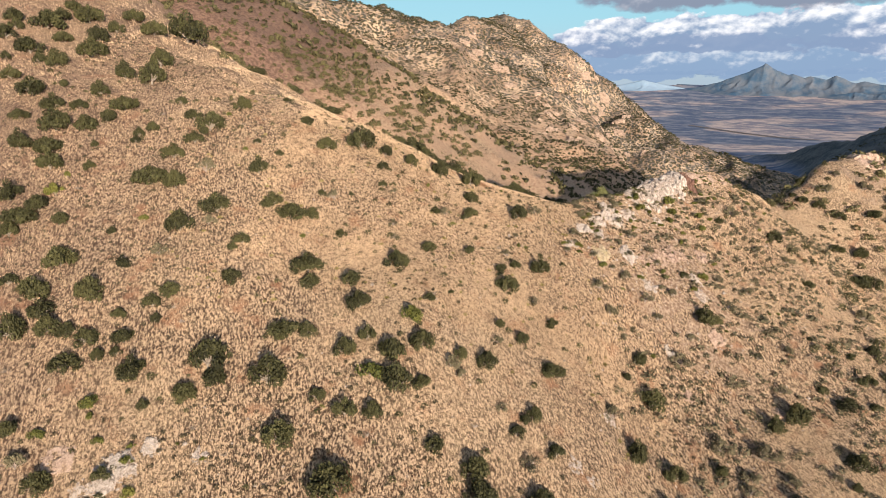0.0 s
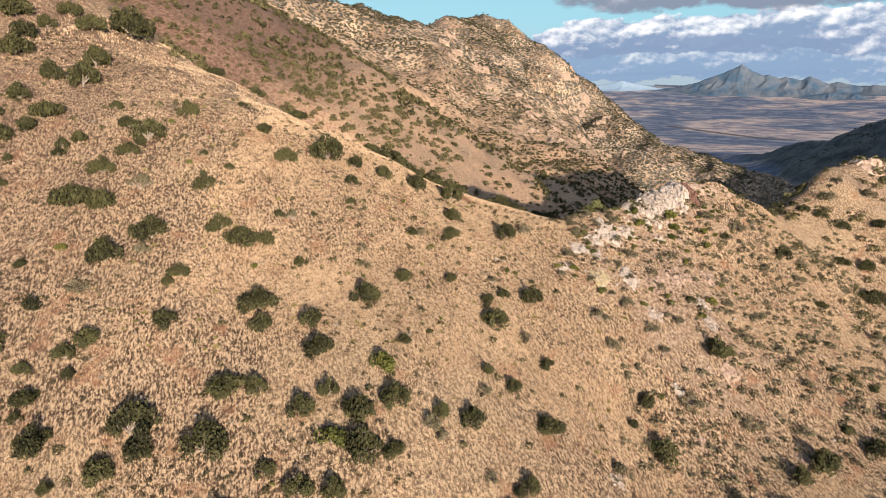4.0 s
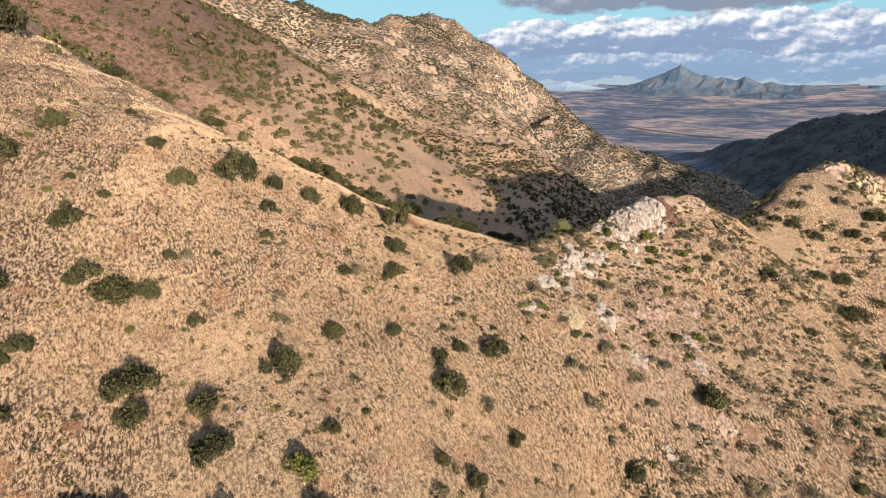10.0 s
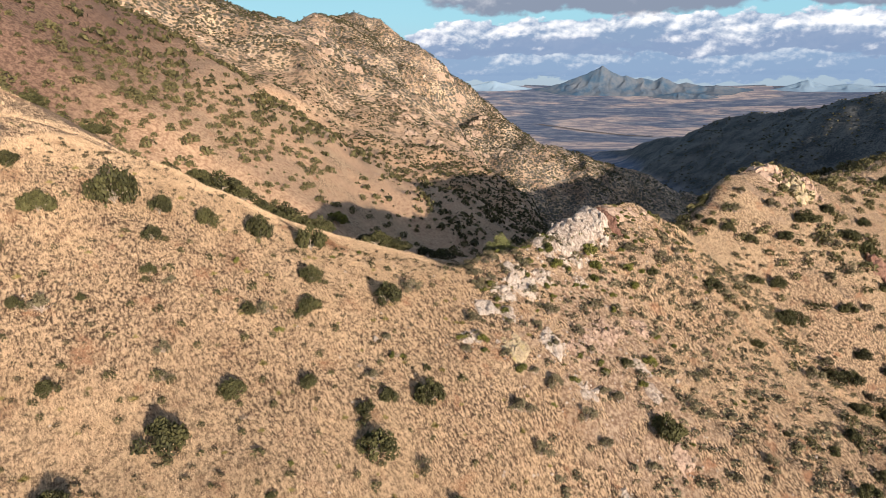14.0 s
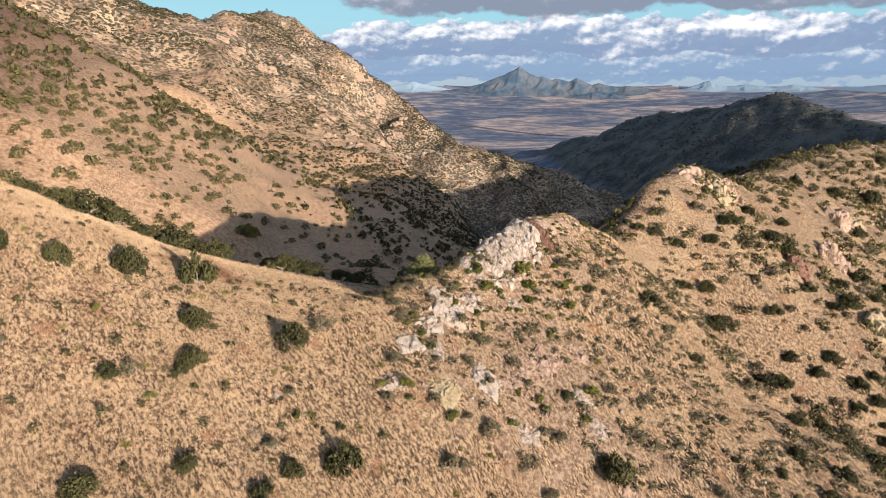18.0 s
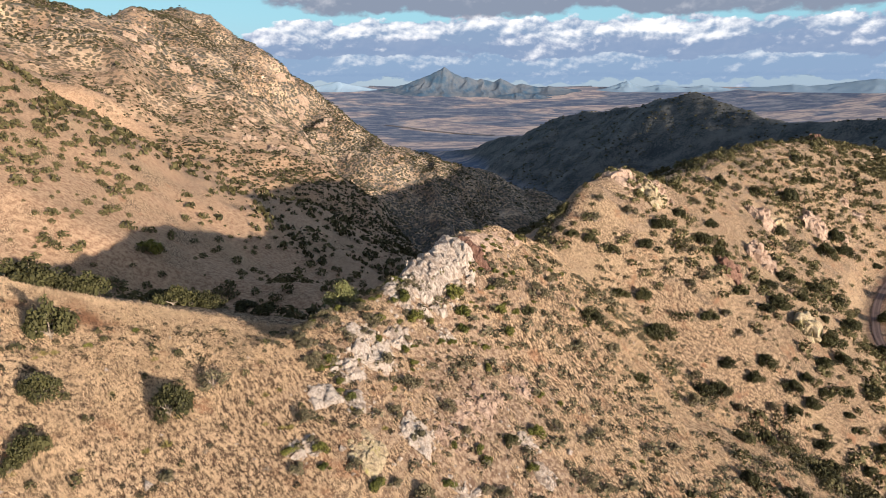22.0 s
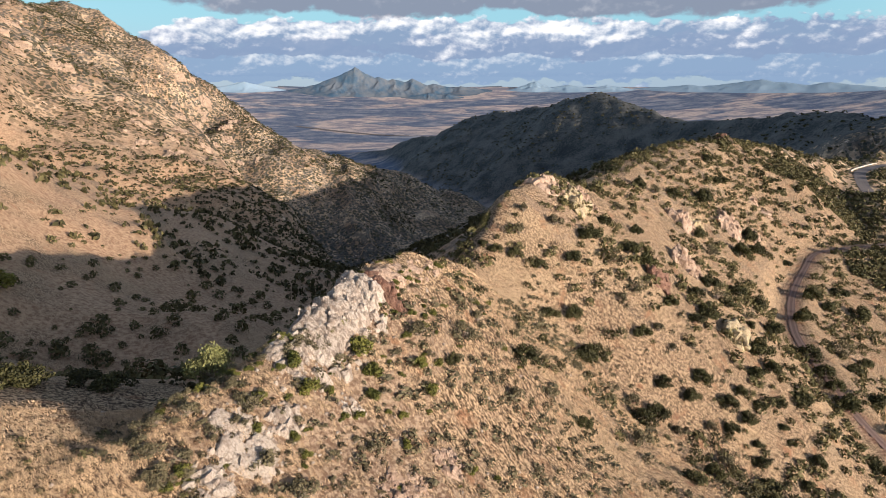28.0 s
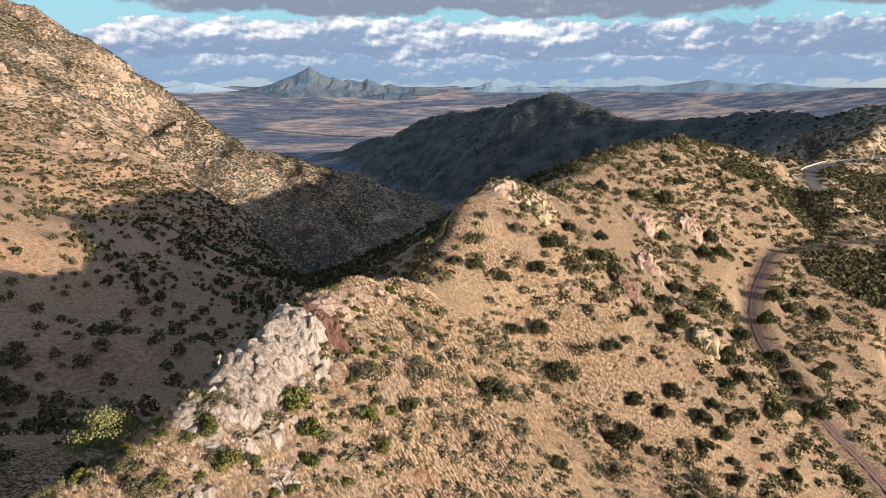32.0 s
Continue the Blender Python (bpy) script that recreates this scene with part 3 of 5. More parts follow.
SLOPE_OAKS_A = [
    (-21.5, 68.7, 4.8), (-2.3, 71.4, 3.7), (-29.5, 72.9, 3.7), (5.8, 72.9, 3.3), (-3.2, 73.9, 3.3), (-8.7, 75.6, 2.3), (-44.0, 75.7, 3.5), (-21.7, 77.6, 3.0),
    (-17.7, 77.9, 2.4), (-41.0, 78.7, 3.5), (-26.1, 79.1, 2.3), (-33.5, 79.8, 4.7), (26.9, 80.0, 3.5), (-42.4, 80.3, 4.8), (8.0, 80.3, 2.4), (38.4, 80.9, 3.5),
    (2.4, 81.1, 2.1), (-15.1, 81.4, 4.2), (-11.4, 82.7, 2.4), (36.7, 82.9, 4.0), (3.6, 83.2, 1.6), (4.9, 84.0, 2.0), (-23.4, 85.4, 2.9), (-16.2, 85.5, 3.8),
    (-33.0, 86.2, 4.3), (-29.6, 86.9, 2.6), (39.8, 87.2, 2.0), (-20.5, 87.7, 2.4), (-12.2, 88.3, 3.2), (-6.4, 88.9, 1.8), (-2.0, 89.5, 3.0), (21.8, 90.5, 3.5),
    (-42.9, 91.7, 3.2),
]
SLOPE_OAKS_B = [
    (28.2, 91.7, 3.5), (-22.7, 92.8, 3.3), (8.0, 94.3, 3.7), (-31.2, 95.1, 2.8), (37.3, 97.0, 2.2), (-24.9, 97.5, 2.7), (-12.0, 97.5, 1.9), (-32.8, 98.3, 4.4),
    (3.2, 98.3, 2.2), (-0.4, 98.8, 1.5), (-44.1, 98.9, 2.4), (-8.8, 101.1, 1.0), (-35.4, 104.6, 1.1), (-19.0, 104.9, 3.8), (27.2, 105.8, 4.4), (-38.1, 107.5, 4.8),
    (22.4, 107.8, 1.8), (-29.3, 108.0, 1.7), (8.8, 108.0, 2.3), (-41.9, 108.5, 3.5), (-34.9, 109.1, 2.4), (0.6, 110.1, 3.4), (51.1, 110.3, 3.1), (-13.8, 112.5, 2.5),
    (25.6, 112.9, 2.7), (56.2, 114.1, 4.0), (-0.4, 114.4, 2.2), (-34.5, 114.8, 1.5), (-6.7, 116.0, 2.0), (2.1, 117.7, 2.3),
]
DEAD_SHRUBS = [
    (-12.0, 71.7, 1.3), (-69.8, 75.3, 2.1), (-18.0, 75.4, 2.0), (-3.6, 79.8, 1.6), (-38.4, 97.5, 1.1), (-74.9, 103.0, 2.4), (-9.0, 119.1, 0.7), (-50.0, 127.7, 1.5),
]
HILL_OAKS_A = [
    (61.0, 100.4, 1.9), (63.9, 105.2, 4.3), (67.7, 119.3, 3.9), (73.5, 119.8, 2.2), (64.2, 121.9, 2.1), (74.8, 126.3, 3.5), (82.4, 131.7, 2.6), (75.4, 134.7, 2.2),
    (66.4, 134.8, 1.2), (91.3, 137.8, 3.7), (82.3, 139.5, 2.8), (64.9, 140.2, 1.2), (115.5, 151.1, 4.5), (95.3, 153.0, 3.2), (106.8, 157.4, 3.5), (75.6, 158.5, 2.7),
    (91.1, 161.4, 4.5), (68.1, 164.0, 3.8), (154.6, 166.6, 4.0), (188.9, 167.7, 5.1), (141.3, 168.0, 5.2), (75.4, 170.0, 3.4), (164.1, 170.6, 4.2), (144.9, 172.9, 4.2),
    (132.2, 173.6, 4.1), (189.2, 173.6, 3.1), (159.2, 174.8, 2.5), (186.1, 175.3, 2.5), (147.6, 175.8, 2.9), (160.2, 178.1, 2.9), (141.7, 179.4, 3.5), (148.9, 180.1, 4.4),
    (112.3, 180.6, 5.5),
]
HILL_OAKS_B = [
    (125.0, 180.9, 3.7), (135.8, 180.9, 3.5), (79.8, 182.4, 1.7), (156.2, 182.5, 3.6), (164.3, 182.9, 3.6), (145.3, 183.4, 4.4), (176.7, 183.6, 5.6), (120.8, 184.1, 5.1),
    (220.3, 184.9, 7.1), (152.0, 185.4, 3.5), (203.9, 185.6, 6.8), (134.5, 186.0, 4.4), (115.3, 186.6, 4.3), (140.9, 189.1, 4.5), (128.0, 189.3, 4.4), (163.6, 189.7, 4.7),
    (172.4, 190.9, 4.7), (206.9, 191.1, 4.5), (105.6, 194.1, 3.4), (110.5, 194.6, 7.3), (203.9, 194.6, 3.5), (137.0, 194.8, 3.4), (174.0, 195.8, 7.1), (210.8, 197.2, 5.4),
    (128.9, 197.9, 4.6), (135.4, 198.9, 4.0), (234.1, 200.7, 3.9), (153.8, 202.5, 4.2), (103.9, 203.4, 4.8), (111.5, 204.0, 4.0), (128.6, 205.2, 3.8), (146.9, 205.4, 3.9),
    (162.3, 205.5, 6.7),
]
HILL_OAKS_C = [
    (252.0, 206.1, 5.0), (215.9, 206.2, 6.8), (184.1, 206.4, 3.4), (136.1, 207.3, 5.4), (198.1, 208.8, 7.2), (244.0, 210.3, 7.5), (188.4, 210.9, 4.0), (164.6, 212.3, 5.0),
    (180.2, 212.6, 5.3), (132.9, 213.7, 4.9), (119.5, 214.0, 4.8), (108.6, 214.1, 3.8), (177.6, 214.7, 6.4), (102.9, 216.7, 3.8), (148.7, 217.5, 5.1), (98.2, 218.0, 3.1),
    (128.7, 219.1, 6.6), (143.6, 219.3, 6.1), (95.6, 219.8, 2.8), (107.3, 221.5, 4.9), (118.6, 221.7, 4.3), (183.3, 222.3, 5.6), (110.8, 224.6, 3.0), (213.8, 225.3, 6.0),
    (201.4, 225.5, 5.8), (246.0, 226.5, 7.5), (141.5, 227.8, 4.2), (101.9, 229.4, 4.0), (293.8, 231.8, 7.5), (159.5, 232.7, 4.4), (278.1, 236.5, 6.2), (271.7, 240.5, 7.5),
    (298.6, 243.9, 7.5),
]
HILL_OAKS_D = [
    (162.3, 244.6, 4.7), (212.8, 246.3, 6.4), (244.1, 256.1, 7.5), (217.7, 256.6, 6.7), (264.9, 262.9, 7.5), (291.9, 266.4, 5.3), (265.8, 269.8, 7.5), (200.5, 273.3, 5.5),
    (211.8, 275.8, 5.6), (259.8, 278.5, 6.0), (228.0, 279.7, 7.2), (251.1, 283.4, 7.5), (207.4, 294.4, 3.9), (237.4, 296.9, 4.6), (281.2, 299.2, 7.0), (286.0, 311.3, 5.6),
]
WEST_OAKS_A = [
    (-57.8, 63.3, 3.1), (-50.0, 65.2, 2.2), (-64.6, 68.1, 2.8), (-48.9, 73.9, 1.6), (-61.9, 76.6, 3.4), (-52.1, 77.0, 3.9), (-57.9, 78.6, 1.8), (-55.8, 79.4, 1.5),
    (-71.9, 79.5, 3.7), (-60.9, 80.1, 3.3), (-66.4, 80.6, 3.3), (-63.6, 80.8, 2.8), (-55.4, 81.2, 3.0), (-69.1, 82.8, 3.4), (-57.7, 84.0, 2.2), (-51.8, 84.2, 1.5),
    (-72.0, 85.0, 3.7), (-62.7, 85.0, 3.8), (-53.4, 85.9, 2.2), (-77.3, 86.7, 2.7), (-51.6, 87.8, 3.2), (-70.6, 90.2, 4.5), (-60.2, 90.2, 2.2), (-81.6, 93.4, 2.8),
    (-64.7, 95.6, 1.5), (-81.1, 95.7, 4.7), (-74.6, 96.4, 2.7), (-45.1, 97.3, 1.7), (-79.3, 98.4, 3.5), (-54.6, 98.7, 4.2), (-85.0, 99.2, 3.9), (-50.3, 103.8, 4.6),
    (-78.3, 105.1, 1.4),
]
WEST_OAKS_B = [
    (-65.1, 105.3, 2.2), (-62.8, 105.5, 4.8), (-58.6, 106.2, 3.7), (-82.2, 106.2, 3.9), (-75.0, 106.9, 1.8), (-89.0, 108.0, 3.7), (-84.4, 109.1, 4.2), (-76.6, 111.3, 1.3),
    (-61.8, 112.0, 3.3), (-85.3, 113.3, 4.9), (-69.9, 113.8, 1.7), (-46.3, 114.1, 3.2), (-93.4, 114.4, 3.3), (-80.5, 114.7, 3.7), (-70.0, 115.3, 1.9), (-59.5, 116.2, 2.9),
    (-68.0, 117.2, 2.2), (-77.5, 117.4, 3.1), (-88.4, 117.6, 3.8), (-50.3, 117.8, 1.2),
]


# ---- plants ----
def leaf_material(name, dark, light, tint=0.25):
    m, n, shader = material(name, 0.75)
    leaf = n.add("ShaderNodeNewGeometry").outputs["Random Per Island"]
    thing = n.add("ShaderNodeObjectInfo").outputs["Random"]
    at = n.add("ShaderNodeNewGeometry").outputs["Position"]
    clump = n.noise(at, 0.21, 2, 0.5)
    mixed = n.math("ADD", n.math("MULTIPLY", leaf, 0.5), n.math("ADD", n.math("MULTIPLY", clump, 0.7), n.math("MULTIPLY", thing, 0.3)))
    n.put(shader.inputs["Base Color"], n.mix(n.ramp(mixed, 0.25, 1.15), dark, light))
    return m


def plain_material(name, a, b, scale, rough=0.9, bump=0.5, depth=0.02):
    m, n, shader = material(name, rough)
    at = n.add("ShaderNodeNewGeometry").outputs["Position"]
    grain = n.noise(at, scale, 5, 0.65)
    n.put(shader.inputs["Base Color"], n.mix(n.ramp(grain, 0.3, 0.7), a, b))
    relief(n, shader, grain, bump, depth)
    return m


OAK_LEAF = leaf_material("oak_leaf", (0.014, 0.015, 0.006), (0.080, 0.077, 0.029))
GREY_LEAF = leaf_material("grey_leaf", (0.052, 0.046, 0.028), (0.175, 0.150, 0.088))
GREEN_LEAF = leaf_material("green_leaf", (0.040, 0.050, 0.012), (0.155, 0.150, 0.034))
PALE_LEAF = leaf_material("pale_leaf", (0.065, 0.075, 0.026), (0.20, 0.20, 0.080))
SPIKY_LEAF = leaf_material("spiky_leaf", (0.12, 0.105, 0.034), (0.30, 0.245, 0.090))
FAR_LEAF = leaf_material("far_leaf", (0.018, 0.019, 0.009), (0.078, 0.072, 0.033))
HILL_LEAF = leaf_material("hill_leaf", (0.026, 0.025, 0.010), (0.138, 0.122, 0.053))
BRUSH_LEAF = leaf_material("brush_leaf", (0.036, 0.030, 0.017), (0.125, 0.095, 0.052))
BARK = plain_material("grey_bark", (0.14, 0.11, 0.085), (0.34, 0.29, 0.24), 3.0)
TWIG = plain_material("dead_twig", (0.20, 0.16, 0.13), (0.40, 0.33, 0.28), 2.0)


def rand_dirs(rng, n):
    v = rng.normal(size=(n, 3))
    return v / np.linalg.norm(v, axis=1, keepdims=True)


def leaf_cards(rng, centres, out, size, spread=0.35):
    """Small bent leaf sprays, each a diamond of two triangles, facing roughly outwards."""
    n = len(centres)
    normal = out + rng.normal(scale=0.75, size=(n, 3))
    normal /= np.linalg.norm(normal, axis=1, keepdims=True)
    side = np.cross(normal, rand_dirs(rng, n))
    side /= np.linalg.norm(side, axis=1, keepdims=True) + 1e-9
    along = np.cross(normal, side)
    s = size * rng.uniform(0.65, 1.35, (n, 1))
    bend = normal * s * spread
    co = np.stack([centres - along * s, centres + side * s * 0.62 + bend * 0.5, centres + along * s, centres - side * s * 0.62 + bend * 0.5], 1)
    return co.reshape(-1, 3), np.arange(4 * n).reshape(-1, 4)


def crown_form(seed, lobes, leaves, size, flat, low, spread=1.0):
    """A crown one metre wide: lobes of leaf sprays round a few limb ends. Returns leaves and lobe centres."""
    rng = np.random.default_rng(seed)
    ang = rng.uniform(0, 2 * np.pi, lobes)
    rad = 0.36 * spread * np.sqrt(rng.uniform(0.02, 1, lobes))
    ang[0], rad[0] = 0.0, 0.0
    centre = np.stack([rad * np.cos(ang), rad * np.sin(ang), low + flat * (0.34 - 0.5 * rad) * rng.uniform(0.7, 1.25, lobes)], -1)
    r = rng.uniform(0.09, 0.22, lobes)
    pick = rng.choice(lobes, leaves, p=r**2 / (r**2).sum())
    d = rand_dirs(rng, leaves)
    d[:, 2] = np.abs(d[:, 2]) * rng.choice([1, 1, 1, -0.7, -0.9], leaves)
    reach = r[pick, None] * rng.uniform(0.50, 1.06, (leaves, 1))
    at = centre[pick] + d * reach * np.array([1, 1, 0.85])
    at[:, 2] = np.maximum(at[:, 2], 0.015)
    co, faces = leaf_cards(rng, at, d, size)
    return co, faces, centre


def tube(bm, a, b, ra, rb, sides=5):
    a, b = Vector(a), Vector(b)
    q = (b - a).to_track_quat("Z", "Y")
    rings = []
    for p, r in ((a, ra), (b, rb)):
        rings.append([bm.verts.new(p + q @ Vector((r * math.cos(2 * math.pi * k / sides), r * math.sin(2 * math.pi * k / sides), 0))) for k in range(sides)])
    for k in range(sides):
        bm.faces.new((rings[0][k], rings[0][(k + 1) % sides], rings[1][(k + 1) % sides], rings[1][k]))
    bm.faces.new(rings[1])


def part(name, bm, mat, parent, label=""):
    me = bpy.data.meshes.new(name)
    bm.to_mesh(me)
    bm.free()
    me.materials.append(mat)
    ob = new(name, me)
    ob.parent = parent
    return tagged(ob, label)


def plant(name, seed, lobes, leaves, size, flat, low, leaf, bark, label, category, spread=1.0, twigs=0):
    """A shrub or low tree one metre wide: an empty at its foot, trunk with limbs, crown."""
    root = new(name)
    root.empty_display_size = 0.2
    co, faces, centre = crown_form(seed, lobes, leaves, size, flat, low, spread)
    rng = random.Random(seed)
    bm = bmesh.new()
    fork = Vector((rng.uniform(-0.03, 0.03), rng.uniform(-0.03, 0.03), max(low * 0.8, 0.07)))
    tube(bm, (0, 0, -0.12), fork, 0.040, 0.030, 6)
    for c in centre:
        c = Vector(c)
        mid = fork.lerp(c, 0.55) + Vector((rng.uniform(-0.03, 0.03), rng.uniform(-0.03, 0.03), 0.02))
        tube(bm, fork, mid, 0.020, 0.013)
        tube(bm, mid, c, 0.013, 0.005, 4)
    for k in range(twigs):
        a, e = rng.uniform(0, 6.28), rng.uniform(0.3, 1.2)
        tip = Vector((math.cos(a) * math.cos(e), math.sin(a) * math.cos(e), math.sin(e))) * rng.uniform(0.3, 0.52)
        tube(bm, fork * 0.6, tip, 0.009, 0.003, 3)
    part("trunk", bm, bark, root)
    grid_object("crown", co, faces, leaf, root)
    return tagged(root, label, category)


OAK = "dark green evergreen oak, dense low crown, on dry grass"
OAKS = [plant("oak_tree", 10 + k, 13 + k % 4, 1900, 0.034, 0.85 + 0.12 * (k % 3), 0.015 + 0.035 * (k % 2), OAK_LEAF, BARK, OAK, "tree", 1.0 + 0.1 * (k % 2)) for k in range(6)]
GREYS = [plant("grey_shrub", 40 + k, 8, 620, 0.036, 0.8, 0.06, GREY_LEAF, TWIG, "sparse grey-green shrub with bare twigs on stony grass", "shrub", 1.15, 16) for k in range(4)]
GREENS = [plant("green_shrub", 60 + k, 7, 760, 0.042, 0.75, 0.05, GREEN_LEAF, BARK, "bright olive-green rounded shrub among pale rocks", "shrub", 0.9) for k in range(3)]
PALES = [plant("pale_tree", 80 + k, 15, 3600, 0.021, 0.85, 0.26, PALE_LEAF, BARK, "pale yellow-green spreading tree on the saddle's far side", "tree", 1.25) for k in range(1)]
BARES = [plant("bare_shrub", 90 + k, 5, 60, 0.030, 0.7, 0.05, GREY_LEAF, TWIG, "grey leafless dead shrub with fine bare branches", "shrub", 1.1, 34) for k in range(2)]
USED = set()


def stand(kind, x, y, width, rng, group, tall=1.0):
    k = rng.randrange(len(kind))
    z = float(ground(np.array([x]), np.array([y]))[0])
    m = pose(x, y, z - 0.03 * width, rng.uniform(-5, 5), rng.uniform(-5, 5), rng.uniform(0, 360)) @ Matrix.Diagonal((width, width, width * tall, 1))
    if kind[k].name in USED:
        ob = copy_thing(kind[k], m @ Matrix.Diagonal((*(1 / v for v in kind[k].scale), 1)))
    else:
        ob = kind[k]
        ob.matrix_basis = m
        USED.add(ob.name)
    return tagged(ob, group=group)


def plant_all():
    rng = random.Random(4)
    jobs = []
    for x, y, wd in WEST_OAKS_A + WEST_OAKS_B + SLOPE_OAKS_A + SLOPE_OAKS_B + UPPER_OAKS_A + UPPER_OAKS_B:
        jobs.append((OAKS if wd > 1.4 or rng.random() < 0.6 else GREENS, x, y, wd * 1.25, "shrubs and oaks on the grassy slope", rng.uniform(1.2, 1.7)))
    for x, y, wd in HILL_OAKS_A + HILL_OAKS_B + HILL_OAKS_C + HILL_OAKS_D:
        jobs.append((OAKS if rng.random() < 0.85 else GREYS, x, y, wd * 1.2, "shrubs on the rocky hill", rng.uniform(1.0, 1.4)))
    for x, y, wd in GREY_SHRUBS_A + GREY_SHRUBS_B + GREY_SHRUBS_C:
        jobs.append((GREYS, x, y, wd * 1.2, "grey shrubs on the stony slope", rng.uniform(1.0, 1.35)))
    for x, y, wd in BRIGHT_SHRUBS_A + BRIGHT_SHRUBS_B:
        jobs.append((GREENS, x, y, wd * 1.2, "bright green shrubs among the rocks", rng.uniform(1.0, 1.3)))
    for x, y, wd in DEAD_SHRUBS:
        jobs.append((BARES, x, y, wd * 1.2, "dead shrubs on the grassy slope", rng.uniform(0.6, 0.9)))
    for x, y, wd in TREES_BEHIND_THE_SADDLE:
        jobs.append((OAKS, x, y, wd * 1.1, "trees behind the saddle", rng.uniform(0.85, 1.1)))
    jobs.append((PALES, 23.2, 156.6, 5.4, "pale trees behind the saddle", 1.25))
    # small shrubs between the rocks, and scattered ones on the stony slope
    for k in range(230):
        x, y = rng.uniform(14, 75), rng.uniform(108, 172)
        s = float(stony(np.array([x]), np.array([y]))[0])
        if rng.random() < 0.25 + 0.75 * s and rng.random() < 0.55:
            kind = GREENS if rng.random() < 0.25 + 0.25 * s else (GREYS if rng.random() < 0.85 else BARES)
            jobs.append((kind, x, y, rng.uniform(0.7, 1.7), "small shrubs on stony ground", rng.uniform(0.7, 1.0)))
    # along the crag: its foot, its face and its crest
    for k in range(150):
        s, down = rng.random(), rng.choice((rng.uniform(-1.0, 0.5), rng.uniform(1.5, 10.0), rng.uniform(3.5, 12.0)))
        x, y = 23 + 34 * s + 0.68 * down, 149 + 28.5 * s - 0.74 * down
        kind = GREENS if rng.random() < (0.65 if s > 0.3 else 0.35) else GREYS
        jobs.append((kind, x, y, rng.uniform(0.8, 2.0) * (0.75 if down < 1 else 1.0), "shrubs among the rocks of the crag", rng.uniform(0.75, 1.1)))
    for k in range(66):
        s, down = rng.uniform(-0.25, 0.35), rng.uniform(-2.5, 3.5)
        jobs.append((GREYS if rng.random() < 0.8 else GREENS, 23 + 34 * s + 0.68 * down, 149 + 28.5 * s - 0.74 * down, rng.uniform(1.2, 2.6), "grey shrubs along the crest below the crag", rng.uniform(0.8, 1.1)))
    for k in range(22):
        jobs.append((BARES, rng.uniform(-70, 15), rng.uniform(66, 130), rng.uniform(1.2, 2.4), "dead shrubs on the grassy slope", rng.uniform(0.6, 0.9)))
    for kind, x, y, wd, group, tall in jobs:
        stand(kind, x, y, wd, rng, group, tall)
    for kind in (OAKS, GREYS, GREENS, PALES, BARES):
        for ob in kind:
            if ob.name not in USED:
                for o in (*ob.children_recursive, ob):
                    bpy.data.objects.remove(o)


TREES_BEHIND_THE_SADDLE = [(-28.9, 163.5, 5.6), (-24.9, 161.8, 7.7), (-21.3, 161.5, 5.9), (-17.8, 162.2, 5.4), (-14.1, 162.8, 6.7), (-10.6, 164.1, 4.6), (-8.1, 165.1, 5.4), (0.3, 167.2, 5.7), (3.7, 166.7, 4.6), (1.6, 163.5, 4.8), (6.0, 168.0, 5.0), (14.0, 164.5, 4.4), (11.0, 168.0, 4.0), (21.0, 156.2, 2.4), (-26, 166, 5.0), (-36, 172, 5.5), (-50, 178, 5.5), (-62, 182, 6.0), (-75, 188, 6.0)]
plant_all()


# ---- grass, sotol, far scrub ----
def scatter(rng, n, x0, x1, y0, y1):
    return rng.uniform(x0, x1, n), rng.uniform(y0, y1, n)


def straw_material():
    m, n, shader = material("straw", 0.85)
    blade = n.add("ShaderNodeNewGeometry").outputs["Random Per Island"]
    at = n.add("ShaderNodeNewGeometry").outputs["Position"]
    field = n.noise(at, 0.16, 4, 0.6)
    tone = n.math("ADD", n.math("MULTIPLY", blade, 0.80), n.math("MULTIPLY", field, 0.9))
    straw = n.mix(n.ramp(tone, 0.38, 1.05), (0.16, 0.096, 0.054), (0.73, 0.535, 0.352))
    n.put(shader.inputs["Base Color"], n.mix(n.ramp(n.noise(at, 0.09, 4, 0.6), 0.58, 0.72), straw, (0.26, 0.135, 0.078)))
    return m


